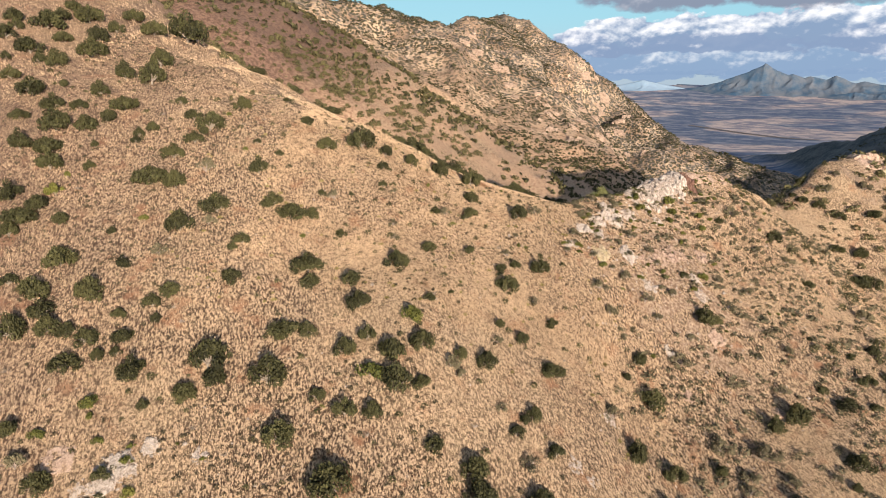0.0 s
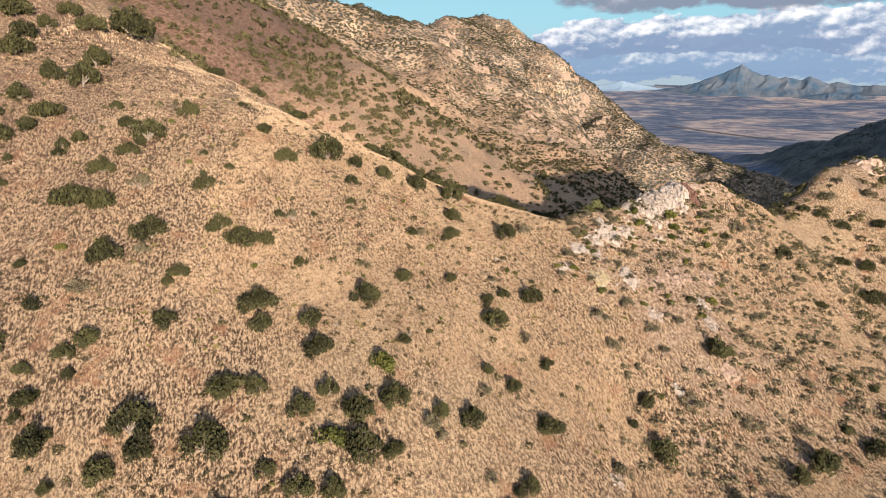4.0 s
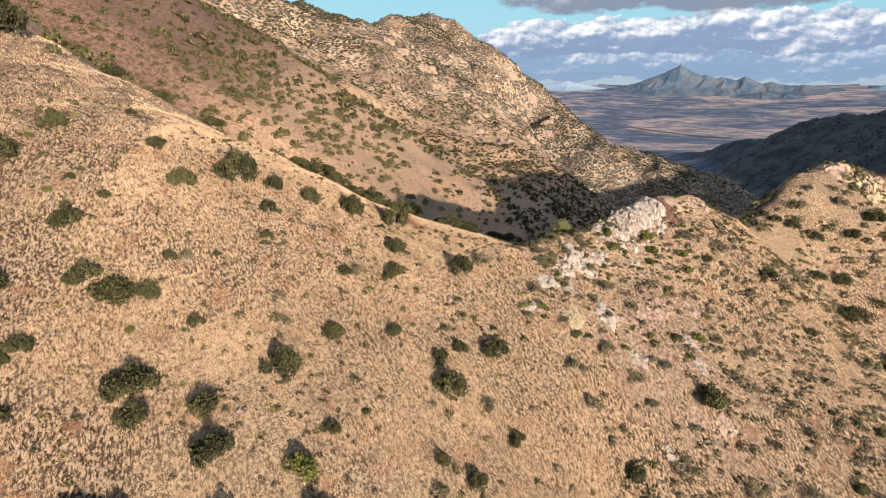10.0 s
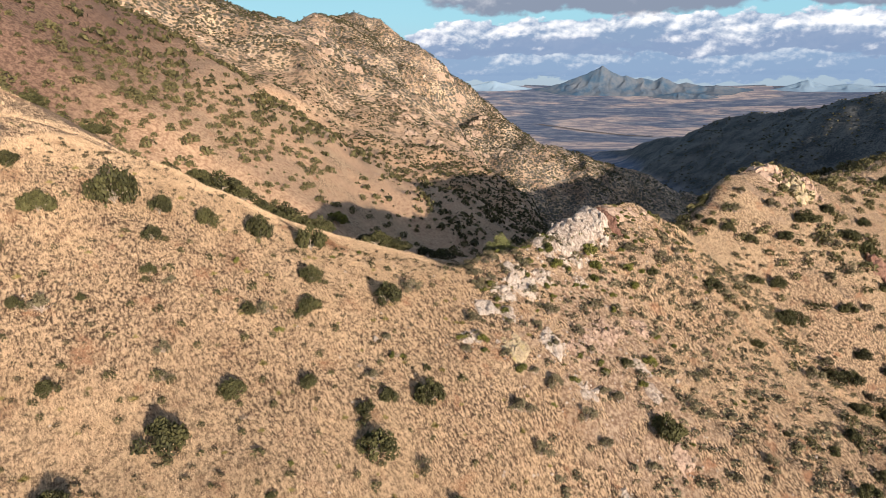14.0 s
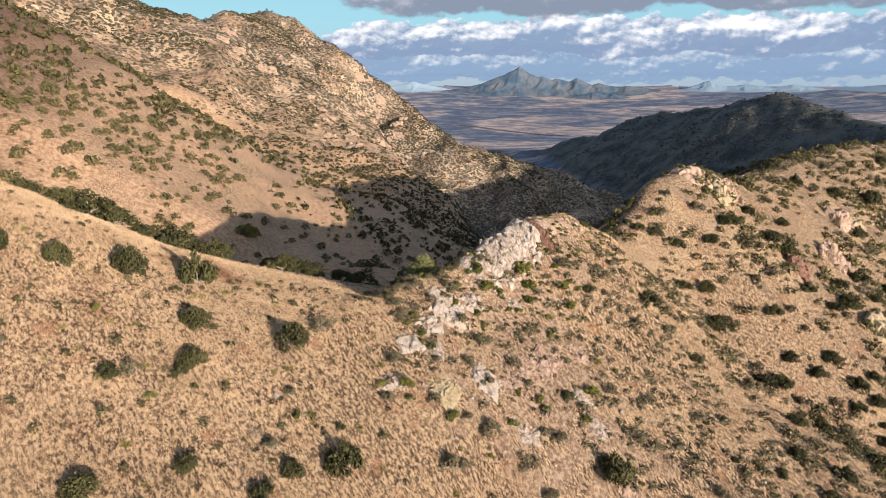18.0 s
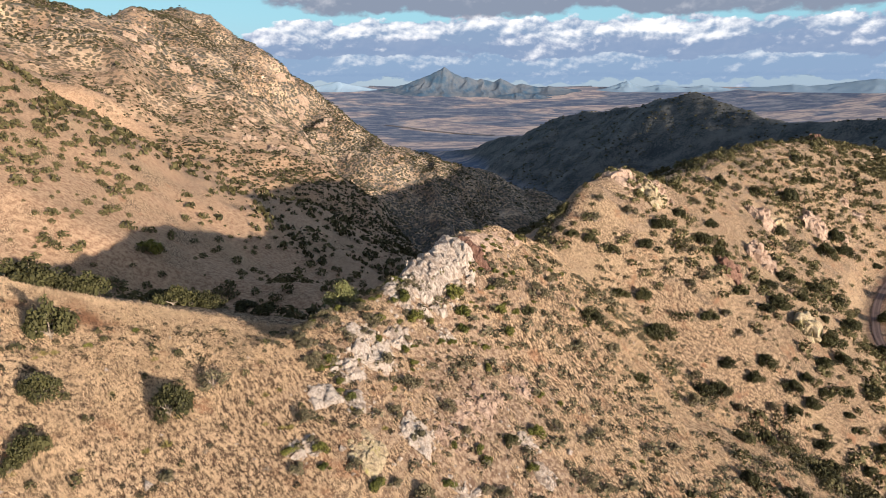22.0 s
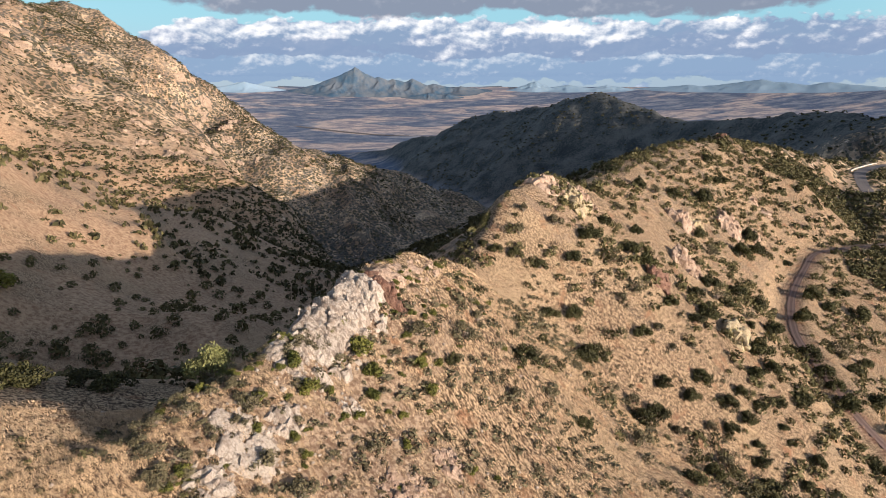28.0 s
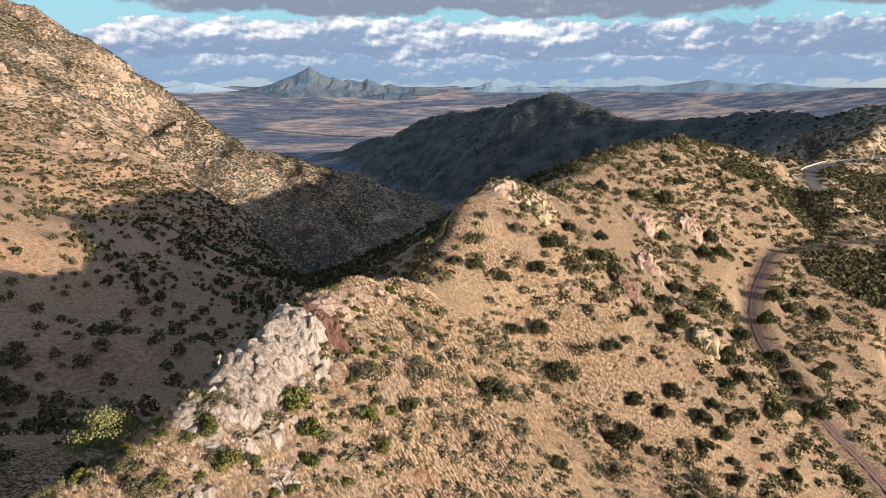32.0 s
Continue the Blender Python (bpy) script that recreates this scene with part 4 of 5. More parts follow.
def build_grass():
    rng = np.random.default_rng(7)
    x, y = scatter(rng, 380000, -116, 112, 50, 196)
    crest = 150 - 0.22 * np.minimum(x, 20) + np.maximum(x - 20, 0) * 0.85
    dist = np.hypot(x - 8, y - 55)
    keep = (y < crest + 10) & (rng.uniform(size=len(x)) < np.clip(70 / dist, 0.25, 1.0) * (1 - 0.4 * stony(x, y)) * (1 - 0.45 * np.clip((-48 - x) / 40, 0, 1)))
    keep &= fbm(x / 3.0, y / 3.0, 77, 3) > -0.55
    x, y = x[keep], y[keep]
    # closer tufts on the saddle, where the camera comes nearest
    sx, sy = scatter(rng, 60000, -45, 30, 96, 160)
    keep = (sy < 158 - 0.22 * np.minimum(sx, 20) + np.maximum(sx - 20, 0) * 0.85) & (rng.uniform(size=60000) < 1 - 0.5 * stony(sx, sy))
    count, extra = len(x), int(keep.sum())
    x, y = np.concatenate([x, sx[keep]]), np.concatenate([y, sy[keep]])
    hx, hy = scatter(rng, 70000, 60, 430, 130, 385)
    side = (hx - 40) * 0.64 - (hy - 160) * 0.77
    hk = (side > -9) & (side < 190) & (road_distance(hx, hy) > 4) & ((hx > 130) | (hy > 190))
    x, y = np.concatenate([x, hx[hk]]), np.concatenate([y, hy[hk]])
    z = ground(x, y)
    n, blades = len(x), np.full(len(x), 4)
    blades[count:count + extra] = 15
    tall = rng.uniform(0.25, 0.66, n) * np.clip(np.hypot(x - 10, y - 60) / 150, 0.85, 1.05) * (0.8 + 0.3 * fbm(x / 9, y / 9, 78, 2))
    close = np.repeat(np.where(blades > 4, 0.15, 0.26), blades)
    x, y, z, tall = (np.repeat(v, blades) for v in (x, y, z, tall))
    slim = np.where(close < 0.2, 0.45, 1.0)
    k = len(x)
    a = rng.uniform(0, 2 * np.pi, k)
    foot = np.stack([x + close * rng.normal(size=k), y + close * rng.normal(size=k), z - 0.05], -1)
    lean = np.stack([rng.normal(scale=0.48, size=k) - 0.36, rng.normal(scale=0.48, size=k) + 0.20, np.ones(k)], -1) * tall[:, None]
    half = np.stack([np.cos(a), np.sin(a), 0 * a], -1) * (slim * rng.uniform(0.020, 0.062, k) * np.clip(np.minimum(np.hypot(x, y - 20), np.hypot(x - 14, y - 90)) / 105, 0.42, 1.25))[:, None]
    co = np.stack([foot - half, foot + half, foot + lean], 1).reshape(-1, 3)
    ob = grid_object("dry_grass", co, np.arange(3 * k).reshape(-1, 3), straw_material())
    tagged(ob, "tufts of tall dry golden grass on the slope", "grass", kind="stuff")


def clump(seed, leaves, size):
    rng = np.random.default_rng(seed)
    d = rand_dirs(rng, leaves)
    d[:, 2] = np.abs(d[:, 2])
    at = d * np.array([0.42, 0.42, 0.5]) * rng.uniform(0.6, 1.05, (leaves, 1))
    at[:, :2] *= 1 + 0.25 * np.sin(3 * np.arctan2(d[:, 1], d[:, 0]) + seed)[:, None]
    at[:, 2] += 0.06
    return leaf_cards(rng, at, d, size, 0.3)


def far_shrubs(name, x, y, width, leaves, size, mat, label, seed, squash=0.8, category="shrub", near=None):
    """Many shrubs in one mesh; those within a reach of a place have more and smaller leaves."""
    if near:
        close = np.hypot(x - near[0], y - near[1]) < near[2]
        far_shrubs("near_" + name, x[close], y[close], width[close], near[3], near[4], mat, label, seed + 1, squash, category)
        x, y, width = x[~close], y[~close], width[~close]
    rng = np.random.default_rng(seed)
    forms = [clump(seed + k, leaves, size)[0] for k in range(6)]
    z = ground(x, y)
    all_co = []
    for k in range(6):
        pick = np.arange(k, len(x), 6)
        a = rng.uniform(0, 2 * np.pi, len(pick))
        c, s = np.cos(a), np.sin(a)
        f = forms[k]
        w = width[pick][:, None]
        px = (f[:, 0] * c[:, None] - f[:, 1] * s[:, None]) * w * rng.uniform(0.8, 1.25, (len(pick), 1)) + x[pick][:, None]
        py = (f[:, 0] * s[:, None] + f[:, 1] * c[:, None]) * w + y[pick][:, None]
        pz = f[:, 2] * w * squash + z[pick][:, None] - 0.05 * w
        all_co.append(np.stack([px, py, pz], -1).reshape(-1, 3))
    co = np.concatenate(all_co)
    ob = grid_object(name, co, np.arange(len(co)).reshape(-1, 4), mat)
    return tagged(ob, label, category, kind="stuff")


def within(x, y, corners, soft):
    """How far inside a convex stretch of land a place lies, 0 to 1."""
    inner = np.full(x.shape, 1e9)
    n = len(corners)
    turn = sum(corners[k][0] * corners[(k + 1) % n][1] - corners[(k + 1) % n][0] * corners[k][1] for k in range(n))
    for k in range(n):
        (ax, ay), (bx, by) = corners[k], corners[(k + 1) % n]
        side = ((bx - ax) * (y - ay) - (by - ay) * (x - ax)) / math.hypot(bx - ax, by - ay)
        inner = np.minimum(inner, side if turn > 0 else -side)
    return np.clip(inner / soft, 0, 1)


def thinned(rng, n, x0, x1, y0, y1, chance):
    """About n places, evenly spread but off any grid, thinned by a chance."""
    gap = math.sqrt((x1 - x0) * (y1 - y0) / n)
    x, y = (v.ravel() for v in np.meshgrid(np.arange(x0, x1, gap), np.arange(y0, y1, gap)))
    x, y = x + rng.uniform(-0.48, 0.48, x.size) * gap, y + rng.uniform(-0.48, 0.48, x.size) * gap
    keep = rng.uniform(size=x.size) < chance(x, y)
    return x[keep], y[keep]


def build_far_shrubs():
    rng = np.random.default_rng(21)

    def hill(x, y):
        side = (x - 40) * 0.64 - (y - 160) * 0.77  # metres down the sunny side of the hill
        behind = 0.45 * (side > -40) * (side < -8) * (x > 64) * (x < 150)
        return behind + (side > -8) * (side < 195) * np.clip(0.45 + 0.9 * fbm(x / 22, y / 22, 91, 3), 0.08, 1) * np.clip((x - 60) / 80, 0.34, 1) * (road_distance(x, y) > 5)

    x, y = thinned(rng, 9800, 62, 440, 130, 390, hill)
    far_shrubs("hill_scrub", x, y, rng.uniform(1.6, 6.4, len(x)) * rng.uniform(0.5, 1.0, len(x)), 70, 0.098, HILL_LEAF, "olive-green scrub oak scattered over the rocky hill", 31, 1.05, near=(22, 103, 140, 120, 0.07))

    def hollow(x, y):
        ragged = 0.35 + 0.9 * fbm(x / 16, y / 16, 93, 3)
        wood = within(x, y, [(430, 372), (342, 300), (340, 279), (478, 322), (530, 325), (535, 345), (496, 374)], 9) + within(x, y, [(556, 374), (600, 374), (670, 356), (660, 322), (590, 332)], 8) + within(x, y, [(326, 266), (358, 262), (402, 250), (470, 236), (470, 196), (368, 212), (333, 234)], 7)
        return np.clip(1.5 * wood + ragged * (wood > 0.02) + 0.16 + bump_at(x, y, 560, 335, 40, 14) * 0.7, 0, 1) * (road_distance(x, y) > 5) * (road_field(x, y, PASS_ROAD, PASS_LEVEL, (430, 850, 250, 480))[0] > 8)

    x, y = thinned(rng, 10500, 320, 740, 190, 420, hollow)
    far_shrubs("oak_thicket", x, y, rng.uniform(3.4, 7.0, len(x)), 32, 0.155, HILL_LEAF, "dense dark oak thicket in the hollow by the road", 37, 1.0, "thicket")

    def canyon(x, y):
        back = (x - 15) * 0.64 - (y - 141) * 0.77 < -6
        bed = 0.5 * bump_at(x, y, 62, 240, 26, 75) + 0.9 * bump_at(x, y, 110, 350, 30, 60) + 0.9 * bump_at(x, y, 180, 440, 70, 120) + 0.7 * bump_at(x, y, 230, 600, 110, 150) + 0.7 * bump_at(x, y, -10, 205, 40, 18)
        slope = np.clip(0.42 + 0.5 * fbm(x / 40, y / 40, 95, 3), 0.12, 0.8) + 0.35 * np.clip((-50 - x) / 40, 0, 1)
        return back * (y > 160) * np.clip(np.maximum(bed, slope), 0, 1) * np.clip((y - 150) / 80, 0.15, 1)

    x, y = thinned(rng, 24000, -220, 420, 165, 720, canyon)
    far_shrubs("canyon_scrub", x, y, rng.uniform(1.6, 6.2, len(x)) * (0.6 + 0.4 * (rng.uniform(size=len(x)) > 0.4)), 18, 0.20, HILL_LEAF, "dark round shrubs dotted over the canyon slopes", 43, 1.05, near=(22, 103, 235, 100, 0.088))

    def mountain(x, y):
        d = np.hypot(x, y)
        return (d > 600) * np.clip(0.50 + 0.9 * fbm(x / 90, y / 60, 97, 4), 0.10, 1)

    x, y = thinned(rng, 46000, -420, 480, 520, 1600, mountain)
    far_shrubs("mountain_scrub", x, y, rng.uniform(2.0, 6.0, len(x)), 8, 0.30, FAR_LEAF, "dark scrub speckling the rocky mountain", 47, 0.75)
    x, y = thinned(rng, 7000, 330, 1350, 420, 2100, mountain)
    far_shrubs("ridge_scrub", x, y, rng.uniform(4.0, 9.0, len(x)), 9, 0.32, FAR_LEAF, "dark scrub covering the shaded ridge", 53, 0.7)


def build_small_shrubs():
    rng = np.random.default_rng(61)

    def east(x, y):
        side = (x - 15) * 0.64 - (y - 141) * 0.77
        return (side > 3) * (x > 22) * np.clip(0.5 + 0.8 * fbm(x / 14, y / 14, 63, 3), 0.1, 1)

    x, y = thinned(rng, 5200, 20, 150, 92, 215, east)
    far_shrubs("small_scrub", x, y, rng.uniform(0.6, 2.2, len(x)) * (1 + 0.5 * (rng.uniform(size=len(x)) > 0.85)), 44, 0.125, GREY_LEAF, "small grey-green shrubs scattered over the stony slope", 67, 0.85)
    x, y = thinned(rng, 700, -100, 20, 62, 150, lambda x, y: np.clip(0.35 + 0.9 * fbm(x / 18, y / 18, 72, 3), 0.05, 1))
    far_shrubs("low_scrub", x, y, rng.uniform(0.7, 1.7, len(x)), 60, 0.11, HILL_LEAF, "low dark green scrub scattered in the dry grass", 73, 0.9)
    x, y = thinned(rng, 6500, -95, 40, 58, 150, lambda x, y: np.clip(0.4 + 0.9 * fbm(x / 18, y / 18, 69, 3), 0.05, 1))
    far_shrubs("grass_scrub", x, y, rng.uniform(0.3, 1.1, len(x)), 26, 0.16, BRUSH_LEAF, "small low shrubs scattered in the dry grass", 71, 0.9)


def build_sotol():
    """Rosettes of stiff yellow-green leaves in the grass."""
    rng = random.Random(12)
    first = None
    for k in range(150):
        x, y = rng.uniform(-58, 24), rng.uniform(88, 142)
        z = float(ground(np.array([x]), np.array([y]))[0])
        m = pose(x, y, z - 0.05, 0, 0, rng.uniform(0, 360)) @ Matrix.Diagonal((*([rng.uniform(0.5, 1.0)] * 3), 1))
        if first is None:
            bm = bmesh.new()
            for j in range(54):
                a, e = rng.uniform(0, 6.28), math.asin(rng.uniform(0.35, 0.99))
                d = Vector((math.cos(a) * math.cos(e), math.sin(a) * math.cos(e), math.sin(e)))
                side = d.cross(Vector((0, 0, 1))).normalized() * 0.045
                tip = d * rng.uniform(0.6, 0.85) - Vector((0, 0, 0.08))
                mid = d * 0.35 + Vector((0, 0, 0.03))
                v = [bm.verts.new(p) for p in (-side * 0.5, side * 0.5, mid + side, tip, mid - side)]
                bm.faces.new(v)
            first = part("sotol", bm, SPIKY_LEAF, None)
            tagged(first, "yellow-green spiky sotol rosette in dry grass", "plant", "sotol rosettes on the slope")
            first.matrix_basis = m
        else:
            copy_thing(first, m @ Matrix.Diagonal((*(1 / v for v in first.scale), 1)))


build_grass()
build_small_shrubs()
build_far_shrubs()
build_sotol()


# ---- rocks ----
def rock_material(name, dark, light, stain):
    m, n, shader = material(name, 0.92)
    at = n.add("ShaderNodeNewGeometry").outputs["Position"]
    one = n.add("ShaderNodeObjectInfo").outputs["Random"]
    coarse = n.noise(at, 0.55, 6, 0.65)
    streak = n.noise(n.stretch(at, 1.6, 1.6, 0.45), 1.0, 6, 0.7, 0.6)
    colour = n.mix(n.ramp(n.math("ADD", streak, n.math("MULTIPLY", one, 0.15)), 0.42, 0.62), dark, light)
    colour = n.mix(n.math("MULTIPLY", n.ramp(coarse, 0.54, 0.66), 0.7), colour, stain)
    crack = n.add("ShaderNodeTexVoronoi")
    crack.feature = "DISTANCE_TO_EDGE"
    n.put(crack.inputs["Vector"], n.stretch(at, 1.0, 1.0, 0.55))
    crack.inputs["Scale"].default_value = 1.1
    fine = n.add("ShaderNodeTexVoronoi")
    fine.feature = "DISTANCE_TO_EDGE"
    n.put(fine.inputs["Vector"], n.combine(*[n.math("ADD", a, n.math("MULTIPLY", n.noise(at, 1.7, 3), b)) for a, b in zip(n.split(n.stretch(at, 1.0, 1.0, 0.5)), (0.5, 0.4, 0.3))]))
    fine.inputs["Scale"].default_value = 2.9
    lines = n.math("MULTIPLY", n.ramp(crack.outputs["Distance"], 0.0, 0.05), n.ramp(fine.outputs["Distance"], -0.05, 0.09))
    colour = n.mix(n.math("MULTIPLY", n.math("MULTIPLY", n.math("SUBTRACT", 1.0, lines), n.ramp(n.noise(at, 0.8, 3), 0.42, 0.62)), 0.55), colour, (0.14, 0.10, 0.08))
    colour = n.mix(n.math("MULTIPLY", n.ramp(n.noise(at, 5.0, 5, 0.75), 0.56, 0.40), 0.45), colour, dark)
    n.put(shader.inputs["Base Color"], colour)
    relief(n, shader, n.math("ADD", n.math("MULTIPLY", lines, 0.08), n.noise(at, 2.2, 7, 0.75)), 1.0, 0.45)
    return m


PALE_ROCK = rock_material("pale_rock", (0.24, 0.190, 0.158), (0.59, 0.512, 0.448), (0.39, 0.305, 0.248))
BROWN_ROCK = rock_material("brown_rock", (0.12, 0.060, 0.045), (0.30, 0.175, 0.13), (0.20, 0.09, 0.065))
PINK_ROCK = rock_material("pink_rock", (0.22, 0.14, 0.105), (0.56, 0.415, 0.325), (0.34, 0.24, 0.16))
LICHEN_ROCK = rock_material("lichen_rock", (0.26, 0.20, 0.13), (0.56, 0.46, 0.31), (0.46, 0.41, 0.12))
CRAG_ROCK = rock_material("crag_rock", (0.21, 0.145, 0.105), (0.46, 0.345, 0.265), (0.33, 0.235, 0.165))


def chunk_mesh(name, seed, mat, corners=15, slant=0.35):
    """An angular block about one metre across, split along flat joints: the hull of a few corners."""
    rng = np.random.default_rng(seed)
    p = rng.uniform(-0.5, 0.5, (corners, 3))
    p[:, 2] *= 0.9
    face = rng.integers(0, 3, corners)
    p[np.arange(corners), face] = np.sign(p[np.arange(corners), face]) * rng.uniform(0.40, 0.52, corners)
    skew = rng.uniform(-slant, slant, 3)
    p[:, 0] += skew[0] * p[:, 2]
    p[:, 1] += skew[1] * p[:, 2] + skew[2] * p[:, 0]
    bm = bmesh.new()
    for q in p:
        bm.verts.new(q)
    hull = bmesh.ops.convex_hull(bm, input=bm.verts)
    bmesh.ops.delete(bm, geom=[v for v in bm.verts if not v.link_faces], context="VERTS")
    me = bpy.data.meshes.new(name)
    bm.to_mesh(me)
    bm.free()
    me.materials.append(mat)
    return me


CHUNKS = {m.name: [chunk_mesh("rock", 100 + k, m) for k in range(7)] + [chunk_mesh("rock", 120 + k, m, 26) for k in range(3)] + [chunk_mesh("rock", 140 + k, m, 34, 0.10) for k in range(5)] for m in (PALE_ROCK, BROWN_ROCK, PINK_ROCK, LICHEN_ROCK, CRAG_ROCK)}


def height(x, y):
    return float(ground(np.array([x]), np.array([y]))[0])


def cells(x, y, seed):
    """Fracture blocks: a number for the block that a place lies in, its offset there, and how near the next block is."""
    ix, iy = np.floor(x), np.floor(y)
    d1, d2 = np.full(x.shape, 9.0), np.full(x.shape, 9.0)
    ident, ox, oy = np.zeros(x.shape), np.zeros(x.shape), np.zeros(x.shape)
    for i in (-1, 0, 1):
        for j in (-1, 0, 1):
            jx = 0.5 + 0.48 * smooth_noise(ix + i, iy + j, seed)
            jy = 0.5 + 0.48 * smooth_noise(ix + i, iy + j, seed + 1)
            dx, dy = x - (ix + i + jx), y - (iy + j + jy)
            d = np.hypot(dx, dy)
            first = d < d1
            d2 = np.where(first, d1, np.minimum(d2, d))
            ident = np.where(first, smooth_noise(ix + i, iy + j, seed + 2), ident)
            ox, oy = np.where(first, dx, ox), np.where(first, dy, oy)
            d1 = np.minimum(d1, d)
    return ident, ox, oy, d2 - d1


def rock_mass(x, y, turn, long, wide, tall, mat, seed, root, step=0.22, steep=0.45, name="rock_face", scale=1.0):
    """A body of slabs and blocks standing out of the slope, long by wide metres, as one part of root."""
    n, k = int(2 * long / step) + 1, int(2 * wide / step) + 1
    s, v = np.meshgrid(np.linspace(-long, long, n), np.linspace(-wide, wide, k), indexing="ij")
    c, q = math.cos(radians(turn)), math.sin(radians(turn))
    # wandering joints, so that no block has a ruled edge
    ws = s + 0.30 * smooth_noise(s * 1.1, v * 1.1, seed + 21) + 0.10 * smooth_noise(s * 3.7, v * 3.7, seed + 22)
    wv = v + 0.30 * smooth_noise(s * 1.1, v * 1.1, seed + 23) + 0.10 * smooth_noise(s * 3.7, v * 3.7, seed + 24)

    def body(s, v):
        edge = 1 - np.abs(s / long) ** 3 + 0.30 * smooth_noise(s / 1.8, v / 1.8, seed + 9)
        across = 1 - np.abs(v / wide) ** 3 + 0.35 * smooth_noise(s / 1.3, v / 1.9, seed + 11)
        return np.clip(np.minimum(edge, across) / steep, 0, 1)

    b = body(s, v)
    shape = 0.30 * b * tall
    for size, share, seed2 in ((2.3, 0.38, 0), (1.05, 0.20, 7), (0.5, 0.12, 17)):
        a, ox, oy, gap = cells((ws + 0.2 * wv) / size, wv / (1.3 * size), seed + seed2)
        at_block = body(ws - ox * size, wv - oy * 1.3 * size)
        lean = 0.35 * ox * smooth_noise(a * 9, a * 5, seed + 3) + 0.30 * oy * smooth_noise(a * 7, a * 11, seed + 4)
        shape += share * tall * at_block * (0.75 + 0.5 * a) + b * size * lean * 0.55
        shape -= b * 0.16 * size * np.exp(-gap * 16)
    shape += b * 0.09 * fbm(s * 2.6, v * 2.6, seed + 13, 3)
    px, py = x + scale * (s * c + v * q), y + scale * (s * q - v * c)
    z = ground(px, py) + scale * (np.where(b > 0.01, shape, -0.5) - 0.3)
    co = np.stack([px, py, z], -1).reshape(-1, 3) - np.array(root.location)
    grid_object(name, co, lattice(n, k), mat, root)
    return co[(b.reshape(-1) > 0.25)]


ROCKS = {m.name: m for m in (PALE_ROCK, BROWN_ROCK, PINK_ROCK, LICHEN_ROCK, CRAG_ROCK)}


def outcrop(label, x, y, pieces, group="", masses=(), scale=1.0):
    """A rock outcrop: pieces of (dx, dy, sink, wide, deep, tall, lean, turn, rock)."""
    root = new("rock_outcrop")
    z0 = height(x, y)
    root.location = (x, y, z0)
    for k, (dx, dy, sink, wide, deep, tall, lean, turn, rock) in enumerate(pieces):
        ob = new("rock", CHUNKS[rock][10 + k % 5 if lean < -12 else 7 + k % 3 if wide > 2.2 else k % 7])
        ob.parent = root
        z = height(x + dx, y + dy) - z0
        ob.matrix_basis = pose(dx, dy, z + tall * (0.5 - sink), lean, 0, turn) @ Matrix.Diagonal((wide, deep, tall, 1))
    for k, (dx, dy, turn, long, wide, tall, rock) in enumerate(masses):
        seed = int(7 * abs(x) + 3 * abs(y)) + 31 * k
        skin = rock_mass(x + dx, y + dy, turn, long, wide, tall, ROCKS[rock], seed, root, 0.20 if y < 180 else 0.40, scale=scale)
        # angular slabs over the body
        rng = random.Random(seed)
        for j in range(min(24, int(5 + long * wide * 1.4))):
            at = skin[rng.randrange(len(skin))]
            size = scale * rng.choice((rng.uniform(0.3, 0.7), rng.uniform(0.6, 1.3))) * (1.0 if y < 180 else 2.3) * min(1.0, 0.4 + 0.25 * tall)
            slab = new("rock", CHUNKS[rock][rng.randrange(7)])
            slab.parent = root
            slab.matrix_basis = pose(at[0], at[1], at[2] - 0.12 * size, rng.uniform(-40, 0), rng.uniform(-18, 18), turn + rng.uniform(-25, 25)) @ Matrix.Diagonal((size * rng.uniform(0.9, 1.7), size * rng.uniform(0.5, 0.9), size * rng.uniform(0.8, 1.5), 1))
    return tagged(root, label, "rock", group)


CRAGS = [(173, 1394, 60), (157, 1412, 44), (125, 846, 46), (69, 880, 38), (22, 891, 34), (68, 777, 30), (242, 1190, 44), (127, 938, 52), (212, 1287, 56),
         (46, 797, 30), (100, 860, 34), (145, 905, 40), (-30, 930, 36), (190, 1330, 48), (-70, 960, 44)]


